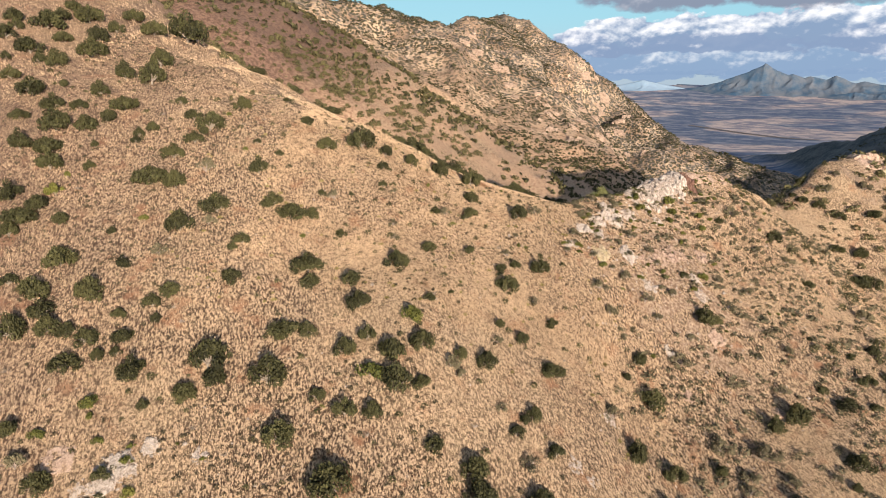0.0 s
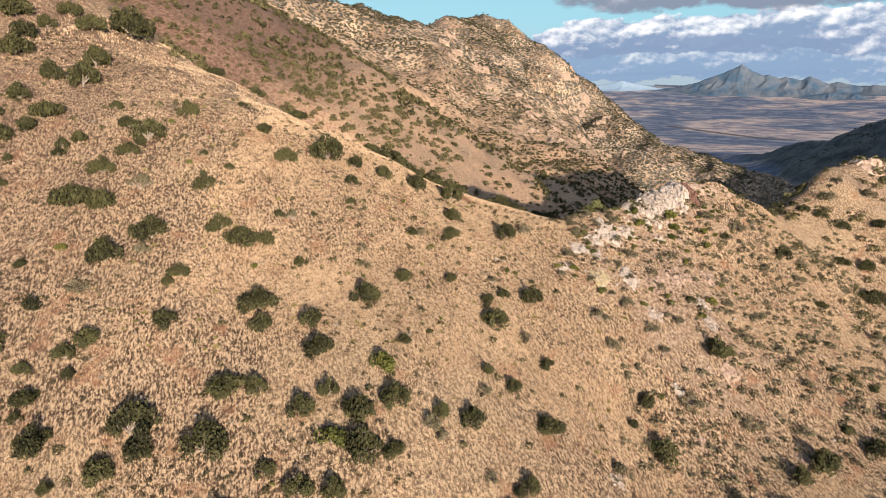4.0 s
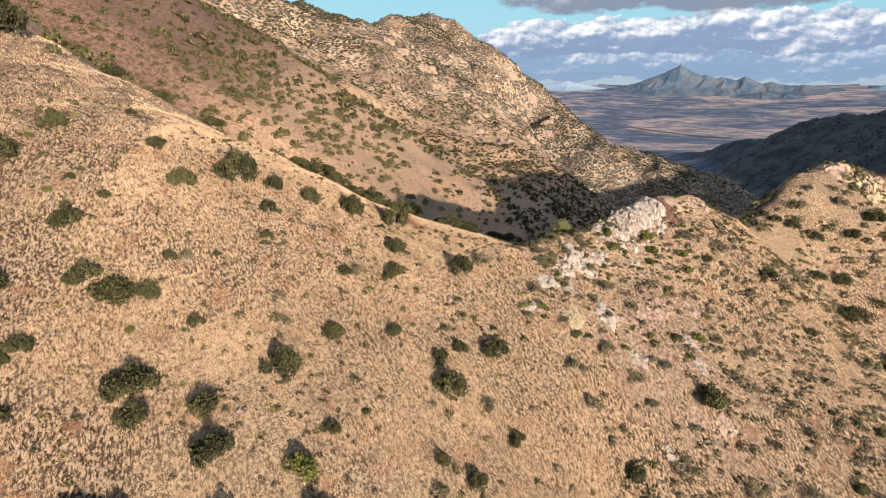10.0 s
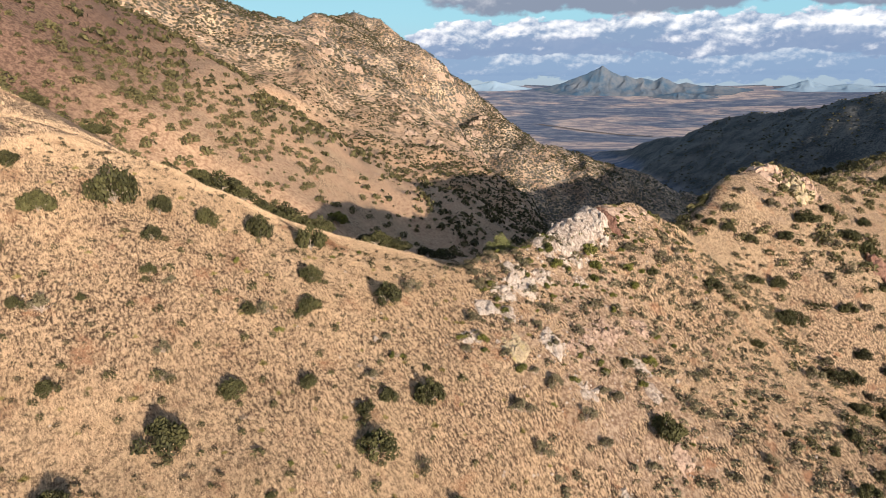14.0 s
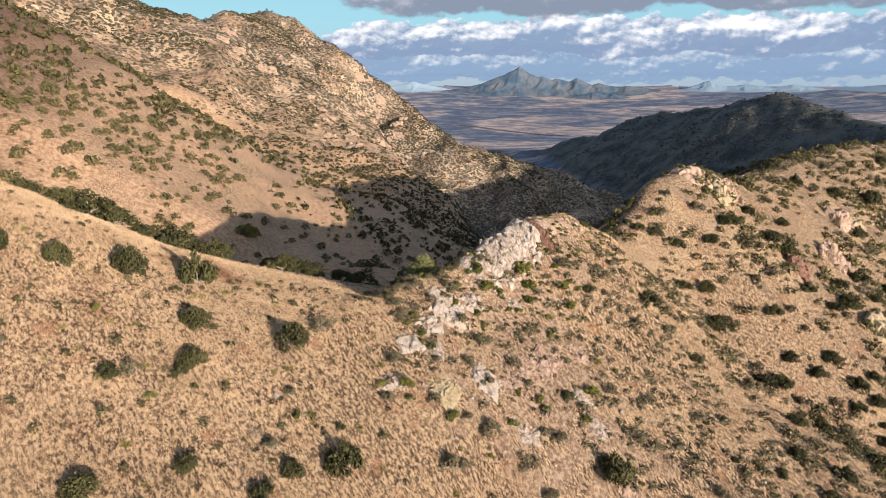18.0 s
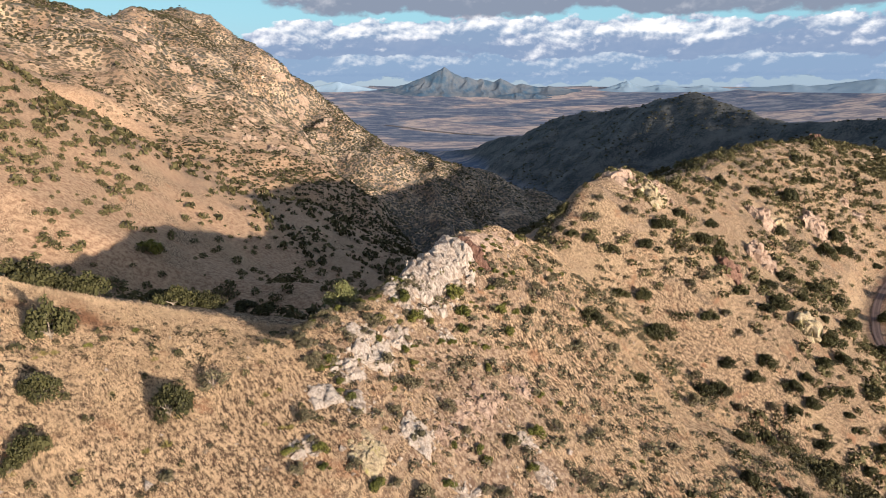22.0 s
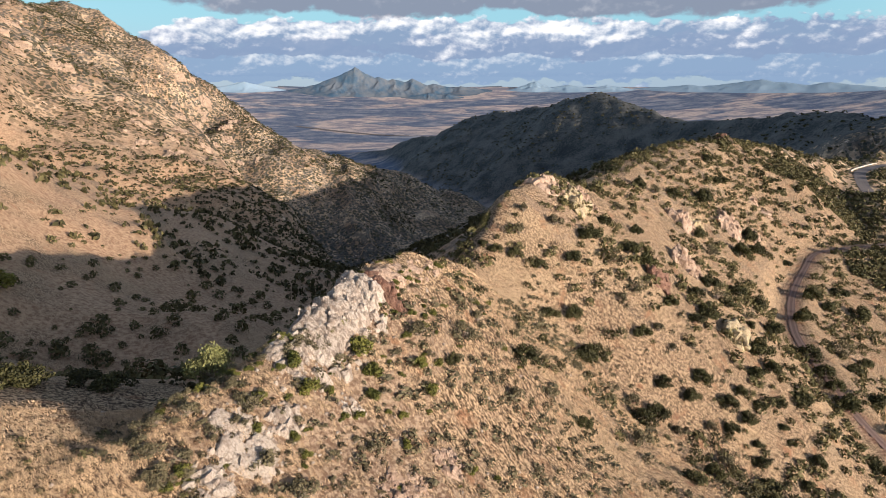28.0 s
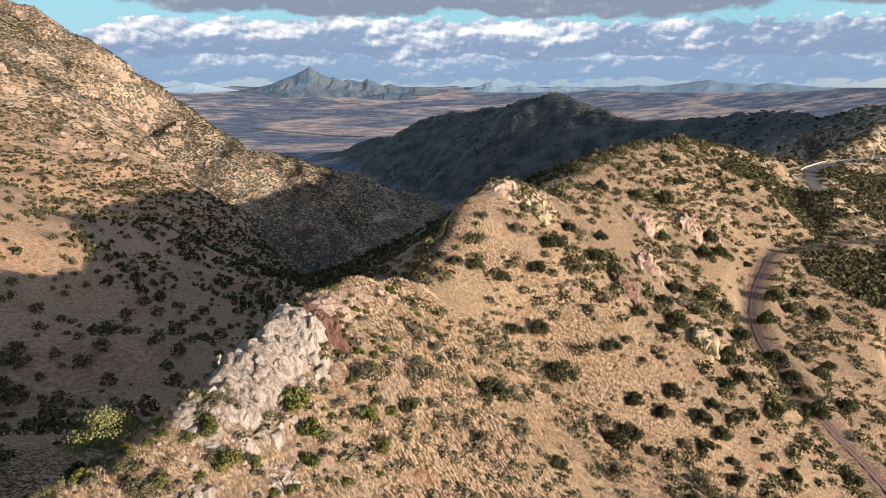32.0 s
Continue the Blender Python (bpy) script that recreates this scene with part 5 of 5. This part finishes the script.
def build_rocks():
    rng = random.Random(31)
    # the pale crag along the crest, with its brown fin: slabs split along upright joints over a low body
    pieces = []

    def slabs(line, below, count, tall, rock, turn=42):
        for k in range(count):
            a = rng.random() * (len(line) - 1.001)
            i = int(a)
            x = line[i][0] + (line[i + 1][0] - line[i][0]) * (a - i)
            y = line[i][1] + (line[i + 1][1] - line[i][1]) * (a - i)
            down = below * rng.random() - 0.5
            x, y = x + 0.66 * down, y - 0.75 * down
            wide = rng.choice((rng.uniform(0.3, 0.7), rng.uniform(0.6, 1.5)))
            high = wide * rng.uniform(1.3, 2.9) * tall
            pieces.append((x - 40, y - 160, rng.uniform(0.62, 0.86), wide, wide * rng.uniform(0.5, 0.9), high, rng.uniform(-32, -10), turn + rng.uniform(-24, 24), rock))

    slabs([(29.5, 153.6), (35.5, 158.8), (43.0, 164.6)], 5.4, 110, 0.75, "pale_rock")
    slabs([(27.5, 150.5), (32.0, 153.5), (39.0, 158.0)], 4.0, 34, 0.7, "pale_rock")
    slabs([(44.4, 165.0), (46.0, 165.6)], 5.6, 34, 0.8, "brown_rock", 60)
    slabs([(47.0, 166.6), (52.0, 170.4), (57.0, 175.0)], 3.4, 44, 0.5, "pink_rock")
    slabs([(22.0, 146.5), (27.0, 148.5)], 5.0, 30, 0.55, "pale_rock")
    slabs([(19.0, 142.0), (22.5, 143.0)], 3.6, 18, 0.6, "pale_rock")
    masses = [(-8.9, -5.6, 43, 3.0, 2.2, 1.2, "pale_rock"), (-4.2, -2.0, 42, 3.8, 3.0, 1.8, "pale_rock"), (0.9, 2.4, 41, 3.6, 3.2, 2.0, "pale_rock"),
              (5.4, 3.2, -52, 3.4, 1.0, 2.2, "brown_rock"), (7.3, 5.9, 42, 2.4, 2.0, 0.9, "pink_rock"), (11.6, 10.2, 42, 3.4, 1.8, 0.5, "pink_rock"),
              (-16.4, -15.0, 40, 2.2, 1.6, 0.7, "pale_rock"), (-19.0, -18.6, 52, 1.5, 1.2, 0.7, "pale_rock")]
    outcrop("pale fractured crag with a red-brown fin on the ridge crest", 40, 160, pieces, masses=masses)
    # lower outcrops: x, y, width, rock
    for x, y, wd, rock, label in (
        (24.2, 143.4, 5.6, "pale_rock", "pale grey slabs of rock below the crag"),
        (20.5, 140.2, 3.6, "pale_rock", "pale grey boulders at the edge of the grass"),
        (17.0, 137.0, 3.4, "pale_rock", "whitish boulders at the edge of the grass"),
        (20.4, 136.4, 2.6, "pale_rock", "whitish boulders among small shrubs"),
        (20.3, 130.8, 4.0, "lichen_rock", "yellowish lichened boulders among shrubs"),
        (14.0, 131.0, 2.6, "pale_rock", "whitish boulders in the grass"),
        (30.5, 135.0, 3.6, "pink_rock", "pinkish broken rocks below the crag"),
        (34.0, 138.5, 4.6, "pink_rock", "pinkish broken rocks below the crag"),
        (37.5, 141.5, 4.4, "pink_rock", "pinkish broken rocks below the crag"),
        (40.3, 142.5, 3.2, "pink_rock", "pinkish broken rocks below the crag"),
        (41.8, 137.3, 2.8, "pale_rock", "pale boulders on the stony slope"),
        (42.4, 133.7, 3.2, "pale_rock", "pale boulders on the stony slope"),
        (35.9, 149.7, 2.4, "pale_rock", "pale boulders at the foot of the crag"),
        (28.5, 147.0, 3.4, "pale_rock", "pale boulders at the foot of the crag"),
        (44.0, 126.0, 3.4, "pink_rock", "pale rubble on the stony slope"),
        (10.8, 80.6, 2.6, "pale_rock", "small whitish stones in the grass"),
        (13.5, 79.8, 2.0, "pale_rock", "small whitish stones in the grass"),
        (17.6, 94.5, 2.2, "pale_rock", "small whitish stones in the grass"),
        (34.9, 111.7, 2.6, "pink_rock", "pale broken stones among shrubs"),
        (53.4, 115.1, 2.4, "pink_rock", "pale broken stones among shrubs"),
        (32.6, 118.2, 2.2, "pale_rock", "pale broken stones among shrubs"),
        (30.2, 129.4, 3.6, "pale_rock", "whitish boulders on the stony slope"),
        (26.5, 134.0, 4.2, "pale_rock", "whitish boulders below the crag"),
        (45.4, 146.0, 3.6, "pink_rock", "pinkish broken rocks below the crag"),
        (-49.0, 66.3, 5.0, "pale_rock", "whitish ledge of rock breaking through the grass"),
        (-52.0, 63.5, 4.0, "pale_rock", "whitish ledge of rock breaking through the grass"),
        (-57.0, 66.5, 4.0, "pink_rock", "pinkish broken rock in the grass"),
        (-45.5, 69.5, 2.6, "pale_rock", "whitish stones in the grass"),
        (-39.3, 69.7, 2.2, "pale_rock", "whitish stones in the grass"),
    ):
        wd *= 1.05
        some = []
        for k in range(int(12 + wd * 5.0)):
            r, a = 0.5 * wd * math.sqrt(rng.random()), rng.uniform(0, 6.28)
            s = rng.uniform(0.16, 0.42) * (1.4 if k < 3 else 0.75) * (0.5 + 0.20 * wd)
            flat = 0.5 if y < 80 else 1.0
            some.append((r * math.cos(a), 0.8 * r * math.sin(a), 0.38, s * rng.uniform(0.9, 1.6) * 1.3, s * rng.uniform(0.8, 1.2) * 1.2, s * rng.uniform(0.6, 1.2) * flat * 1.1,
                         rng.uniform(-15, 15), rng.uniform(0, 180), rock))
        outcrop(label, x, y, some, "rock outcrops on the slopes", [(0, 0, rng.uniform(0, 90), wd * 0.5, wd * 0.40, 0.15 * wd * flat + 0.35, rock)])
    # faces and pillars on the hill: x, y, width, height, rock, slabs
    for x, y, wd, tall, rock, n, label in (
        (213.0, 261.0, 10, 15, "pink_rock", 9, "tall pinkish rock face on the hillside"),
        (224.0, 263.0, 6, 10, "lichen_rock", 4, "yellow-lichened rock on the hillside"),
        (257.0, 272.5, 13, 15, "pink_rock", 8, "broad pinkish rock face on the hillside"),
        (275.0, 272.0, 5, 13, "pink_rock", 3, "narrow rock pillar on the hillside"),
        (180.0, 230.0, 10, 12, "pink_rock", 7, "rounded pinkish rock face on the hillside"),
        (150.0, 213.0, 6, 10, "brown_rock", 6, "dark weathered rock on the hillside"),
        (168.5, 200.0, 7.0, 15, "lichen_rock", 7, "yellowish rock pillar standing above the road"),
        (305.0, 296.0, 4, 8, "pink_rock", 3, "narrow rock pillar on the hillside"),
        (309.5, 291.0, 6, 6, "pink_rock", 4, "low pinkish rocks on the hillside"),
        (126.5, 236.5, 11, 6, "pink_rock", 12, "pale broken rocks on the hilltop"),
        (134.0, 231.0, 7, 9, "lichen_rock", 7, "pale boulders below the hilltop"),
        (142.0, 238.0, 8, 6.5, "pink_rock", 7, "pale boulders below the hilltop"),
        (348.0, 352.0, 9, 5, "brown_rock", 6, "brown rocks on the second summit"),
        (300.0, 331.0, 8, 4, "pink_rock", 5, "low rocks on the hill's crest"),
    ):
        some = []
        for k in range(3 * n):
            r, a = wd * rng.uniform(0.1, 0.6), rng.uniform(0, 6.28)
            some.append((r * math.cos(a), r * math.sin(a), 0.35, wd * rng.uniform(0.08, 0.20), wd * rng.uniform(0.08, 0.17), tall * rng.uniform(0.14, 0.36), rng.uniform(-10, 10), rng.uniform(0, 180), rock))
        # the face itself: a few great blocks side by side, the tallest in the middle
        core = max(3, round(wd / 1.9))
        for k in range(core):
            off = (k - (core - 1) / 2) / core
            high = tall * (0.75 - 0.5 * abs(off)) * rng.uniform(0.7, 1.0)
            some.append((off * wd * 0.9 + rng.uniform(-0.4, 0.4), off * wd * 0.35 + rng.uniform(-0.6, 0.6), 0.45, wd / core * rng.uniform(1.0, 1.5) + 0.3, wd / core * rng.uniform(0.9, 1.4) + 0.5, high * rng.uniform(0.85, 1.2), rng.uniform(-9, 9), rng.uniform(0, 180), rock))
        outcrop(label, x, y, some, "rock faces on the hill", [(0, 0, 25 + rng.uniform(-20, 20), wd * 0.55, wd * 0.36 + 0.8, 0.28 * tall, rock)])
    # crags on the mountain's flank: x, y, width
    for cx, cy, wd in CRAGS:
        for k in range(4):
            x, y, w = cx + rng.uniform(-0.7, 0.7) * wd, cy + rng.uniform(-0.7, 0.7) * wd, wd * rng.uniform(0.25, 0.7)
            outcrop("pale pinkish crag on the mountain's flank", x, y, [], "crags on the mountain", [(0, 0, rng.uniform(-30, 30), w * 0.17, w * 0.11, 1.5, "crag_rock")], scale=2.0)
    # loose stones
    nrng = np.random.default_rng(5)
    x, y = scatter(nrng, 7000, -75, 120, 58, 200)
    side = (x - 40) * 0.64 - (y - 160) * 0.77
    chance = 0.04 + 0.75 * stony(x, y) + 0.12 * (x > 15) * (side > 0) * (side < 60)
    keep = (nrng.uniform(size=7000) < chance) & (side > -14)
    x, y = x[keep], y[keep]
    z = ground(x, y)
    tri, quad = [], np.array([[0, 1, 2], [0, 2, 3], [0, 3, 4], [0, 4, 1], [5, 2, 1], [5, 3, 2], [5, 4, 3], [5, 1, 4]])
    base = np.array([[0, 0, 0.6], [0.6, 0.1, 0.05], [0.05, 0.6, 0.1], [-0.55, 0.05, 0.0], [-0.05, -0.6, 0.1], [0, 0, -0.4]])
    s = nrng.uniform(0.15, 0.55, len(x)) * (1 + 0.8 * (nrng.uniform(size=len(x)) > 0.92))
    co = base[None] * s[:, None, None] * nrng.uniform(0.6, 1.4, (len(x), 6, 3)) + np.stack([x, y, z], -1)[:, None]
    faces = (quad[None] + 6 * np.arange(len(x))[:, None, None]).reshape(-1, 3)
    tagged(grid_object("loose_stones", co.reshape(-1, 3), faces, PALE_ROCK), "pale loose stones scattered over the stony slope", "stones", kind="stuff")


build_rocks()


# ---- road, pass and distance ----
def ribbon(name, line, half, mat, lift, parent=None, step=2.0, crown=0.0):
    """A strip draped along a line of (x, y)."""
    pts = np.array(line, float)
    run = np.concatenate([[0], np.cumsum(np.hypot(*np.diff(pts, axis=0).T))])
    s = np.arange(0, run[-1], step)
    x, y = smooth_line(pts, run, s)
    tx, ty = np.gradient(x), np.gradient(y)
    ln = np.hypot(tx, ty)
    nx, ny = -ty / ln, tx / ln
    cols = np.linspace(-half, half, 7)
    cx, cy = x[:, None] + nx[:, None] * cols, y[:, None] + ny[:, None] * cols
    z = ground(cx, cy) + lift
    co = np.stack([cx, cy, z], -1).reshape(-1, 3)
    ob = grid_object(name, co, lattice(len(s), 7), mat, parent)
    give(ob.data, "across", np.tile(cols, len(s)))
    return ob


def road_material(name, dirt, rut):
    m, n, shader = material(name, 0.95)
    at = n.add("ShaderNodeNewGeometry").outputs["Position"]
    grain = n.noise(at, 1.3, 6, 0.7)
    across = n.math("ABSOLUTE", attribute(n, "across"))
    track = n.ramp(n.math("ABSOLUTE", n.math("SUBTRACT", across, 0.75)), 0.4, 0.1)
    base = n.mix(n.ramp(grain, 0.35, 0.65), dirt, tuple(min(1, 1.5 * c) for c in dirt))
    n.put(shader.inputs["Base Color"], n.mix(n.math("MULTIPLY", track, 0.55), base, rut))
    relief(n, shader, grain, 0.6, 0.1)
    return m


def build_road():
    dirt = road_material("dirt_road", (0.11, 0.075, 0.068), (0.25, 0.175, 0.155))
    ob = ribbon("road", ROAD, 1.35, dirt, 0.12)
    tagged(ob, "winding dirt road with worn wheel tracks", "road", kind="structure")
    grey = road_material("paved_road", (0.13, 0.115, 0.115), (0.19, 0.17, 0.165))
    ob = ribbon("pass_road", PASS_ROAD, 4.2, grey, 0.15)
    tagged(ob, "grey paved road and parking place on the pass", "road", kind="structure")
    ob = ribbon("plain_road", [(980, 3600), (1067, 3502), (1182, 3355), (1290, 3235), (1341, 3188), (1450, 3120)], 9.0, grey, 3.0, step=12.0)
    tagged(ob, "dark straight road crossing the distant plain", "road", kind="structure")
    curb = plain_material("pale_wall", (0.42, 0.38, 0.33), (0.60, 0.54, 0.47), 0.8)
    pts = np.array([(557, 389.5), (569, 392.5), (581, 394.5), (592, 396.5), (603, 398), (611, 397.5)])
    run = np.concatenate([[0], np.cumsum(np.hypot(*np.diff(pts, axis=0).T))])
    x, y = smooth_line(pts, run, np.arange(0, run[-1], 2.0))
    nx, ny = -np.gradient(y), np.gradient(x)
    ln = np.hypot(nx, ny)
    rim = [(-0.3, -0.6), (-0.3, 1.0), (-0.22, 1.1), (0.22, 1.1), (0.3, 1.0), (0.3, -0.6)]
    z = ground(x, y)
    co = np.stack([np.stack([x + nx / ln * a, y + ny / ln * a, z + b], -1) for a, b in rim], 1).reshape(-1, 3)
    wall = grid_object("retaining_wall", co, lattice(len(x), 6, True), curb)
    tagged(wall, "low pale stone wall along the pass road", "wall", kind="structure")


def car(name, x, y, turn, paint, label):
    root = new(name)
    z = height(x, y) + 0.15
    root.matrix_basis = pose(x, y, z, 0, 0, turn)
    bm = bmesh.new()
    for sx, sy, sz, cz in ((4.4, 1.8, 0.75, 0.75),):
        bmesh.ops.create_cube(bm, size=1.0, matrix=Matrix.Translation((0, 0, cz)) @ Matrix.Diagonal((sx, sy, sz, 1)))
    bmesh.ops.bevel(bm, geom=bm.edges[:], offset=0.12, segments=2, affect="EDGES")
    part("body", bm, paint, root)
    bm = bmesh.new()
    bmesh.ops.create_cube(bm, size=1.0, matrix=Matrix.Translation((-0.3, 0, 1.4)) @ Matrix.Diagonal((2.5, 1.6, 0.65, 1)))
    for v in bm.verts:
        if v.co.z > 1.5:
            v.co.x = -0.3 + (v.co.x + 0.3) * 0.72
    bmesh.ops.bevel(bm, geom=bm.edges[:], offset=0.08, segments=2, affect="EDGES")
    part("cabin", bm, DARK_GLASS, root, "dark car windows")
    for wx in (-1.35, 1.35):
        for wy in (-0.85, 0.85):
            bm = bmesh.new()
            bmesh.ops.create_cone(bm, cap_ends=True, segments=14, radius1=0.34, radius2=0.34, depth=0.24, matrix=pose(wx, wy, 0.34, 90, 0, 0))
            part("wheel", bm, RUBBER, root)
    return tagged(root, label, "car", "cars parked on the pass")


def mast(x, y, tall):
    root = new("lattice_mast")
    root.location = (x, y, height(x, y))
    for k in range(3):
        a = 2.094 * k
        bm = bmesh.new()
        tube(bm, (0.8 * math.cos(a), 0.8 * math.sin(a), -0.3), (0.2 * math.cos(a), 0.2 * math.sin(a), tall), 0.07, 0.05, 6)
        part("leg", bm, WHITE_PAINT, root)
    for j in range(6):
        h = tall * (j + 0.5) / 6
        r = 0.8 - 0.6 * h / tall
        bm = bmesh.new()
        for k in range(3):
            a, b = 2.094 * k, 2.094 * (k + 1)
            tube(bm, (r * math.cos(a), r * math.sin(a), h), (r * 0.93 * math.cos(b), r * 0.93 * math.sin(b), h + 1.0), 0.035, 0.035, 4)
        part("brace", bm, WHITE_PAINT, root)
    bm = bmesh.new()
    bmesh.ops.create_uvsphere(bm, u_segments=12, v_segments=8, radius=0.8, matrix=Matrix.Translation((0, 0, tall + 0.5)) @ Matrix.Diagonal((1, 1, 0.8, 1)))
    part("antenna_dome", bm, WHITE_PAINT, root, "white antenna dome")
    return tagged(root, "white lattice mast with an antenna dome", "mast", "masts on the pass")


def far_mountain(name, x, y, wide, deep, top, peaks, seed, mat, label):
    """A mountain on the plain: peaks of (along, height) shares on a broad base, with gullies."""
    along, ahead = Vector((y, -x, 0)).normalized(), Vector((x, y, 0)).normalized()
    n, k = (240, 70) if top > 100 else (120, 24)
    u, v = np.meshgrid(np.linspace(-1, 1, n), np.linspace(-1, 1, k))
    w = u + 0.05 * smooth_noise(u * 5, v * 2.5, seed + 5) * np.abs(v) + 0.02 * smooth_noise(u * 14, v * 6, seed + 6)
    h = np.zeros_like(u)
    for p, share, spread in peaks:
        side = np.abs(w - p) / spread
        h = np.maximum(h, share * np.clip(1 - side - 0.9 * np.abs(v) * (1 - 0.3 * side), 0, None) ** 1.35)
    gully = np.abs(smooth_noise(w * 11 + seed, v * 1.5, seed)) + 0.5 * np.abs(smooth_noise(w * 26, v * 3 + seed, seed + 1))
    h = h * (1 - 0.42 * gully * np.clip(3 * np.abs(v), 0.12, 1))
    px, py = x + along.x * u * wide + ahead.x * v * deep, y + along.y * u * wide + ahead.y * v * deep
    z0 = plain_height(np.hypot(px, py))
    edge = np.clip(np.minimum(1 - np.abs(u), 1 - np.abs(v)) * 8, 0, 1)
    co = np.stack([px, py, z0 - 3 + edge * 2.9 + h * top], -1).reshape(-1, 3)
    ob = grid_object(name, co, lattice(k, n), mat)
    ob.data.polygons.foreach_set("use_smooth", np.ones(len(ob.data.polygons), bool))
    return tagged(ob, label, "mountain", kind="structure")


WHITE_PAINT = plain_material("white_paint", (0.72, 0.72, 0.72), (0.82, 0.82, 0.82), 2.0, 0.4, 0.1)
RUBBER = plain_material("rubber", (0.02, 0.02, 0.02), (0.04, 0.04, 0.04), 4.0)
DARK_GLASS = plain_material("dark_glass", (0.02, 0.025, 0.03), (0.03, 0.035, 0.04), 1.0, 0.15, 0.0)
# the blue of distance haze is painted into both far rock colours
HAZE_BLUE_ROCK = plain_material("far_blue_rock", (0.035, 0.078, 0.135), (0.118, 0.136, 0.166), 0.012, 0.95, 0.1, 4.0)
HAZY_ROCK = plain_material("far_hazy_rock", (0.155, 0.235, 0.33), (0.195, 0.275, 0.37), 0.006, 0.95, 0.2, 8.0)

build_road()
DARK_PAINT = plain_material("dark_paint", (0.05, 0.02, 0.02), (0.08, 0.03, 0.03), 2.0, 0.4, 0.1)
car("car", 628.0, 389.0, 20, WHITE_PAINT, "white car parked on the pass")
car("car", 633.5, 384.5, 12, DARK_PAINT, "dark red car parked on the pass")
car("car", 660.0, 384.0, 80, WHITE_PAINT, "white car parked beside the mast")
car("car", 666.0, 379.0, 75, WHITE_PAINT, "white car parked at the road's edge")
car("car", 673.0, 377.5, 70, WHITE_PAINT, "white car parked at the road's edge")
mast(669.8, 385.5, 10.0)
mast(706.7, 400.2, 6.0)


def place(az, d):
    return d * math.sin(radians(az)), d * math.cos(radians(az))


far_mountain("distant_mountain", *place(23.5, 4640), 800, 130, 172, [(-0.32, 1.05, 0.44), (-0.32, 0.94, 0.60), (-0.12, 0.64, 0.52), (-0.50, 0.52, 0.42), (0.02, 0.56, 0.5), (0.17, 0.58, 0.36), (0.38, 0.36, 0.36), (0.60, 0.22, 0.32)], 3, HAZE_BLUE_ROCK, "blue peaked mountain rising from the plain")
far_mountain("distant_foothill", *place(27.0, 4500), 240, 60, 34, [(-0.1, 1.0, 0.9), (0.45, 0.8, 0.5)], 8, HAZE_BLUE_ROCK, "low ridged foothills before the blue mountain")
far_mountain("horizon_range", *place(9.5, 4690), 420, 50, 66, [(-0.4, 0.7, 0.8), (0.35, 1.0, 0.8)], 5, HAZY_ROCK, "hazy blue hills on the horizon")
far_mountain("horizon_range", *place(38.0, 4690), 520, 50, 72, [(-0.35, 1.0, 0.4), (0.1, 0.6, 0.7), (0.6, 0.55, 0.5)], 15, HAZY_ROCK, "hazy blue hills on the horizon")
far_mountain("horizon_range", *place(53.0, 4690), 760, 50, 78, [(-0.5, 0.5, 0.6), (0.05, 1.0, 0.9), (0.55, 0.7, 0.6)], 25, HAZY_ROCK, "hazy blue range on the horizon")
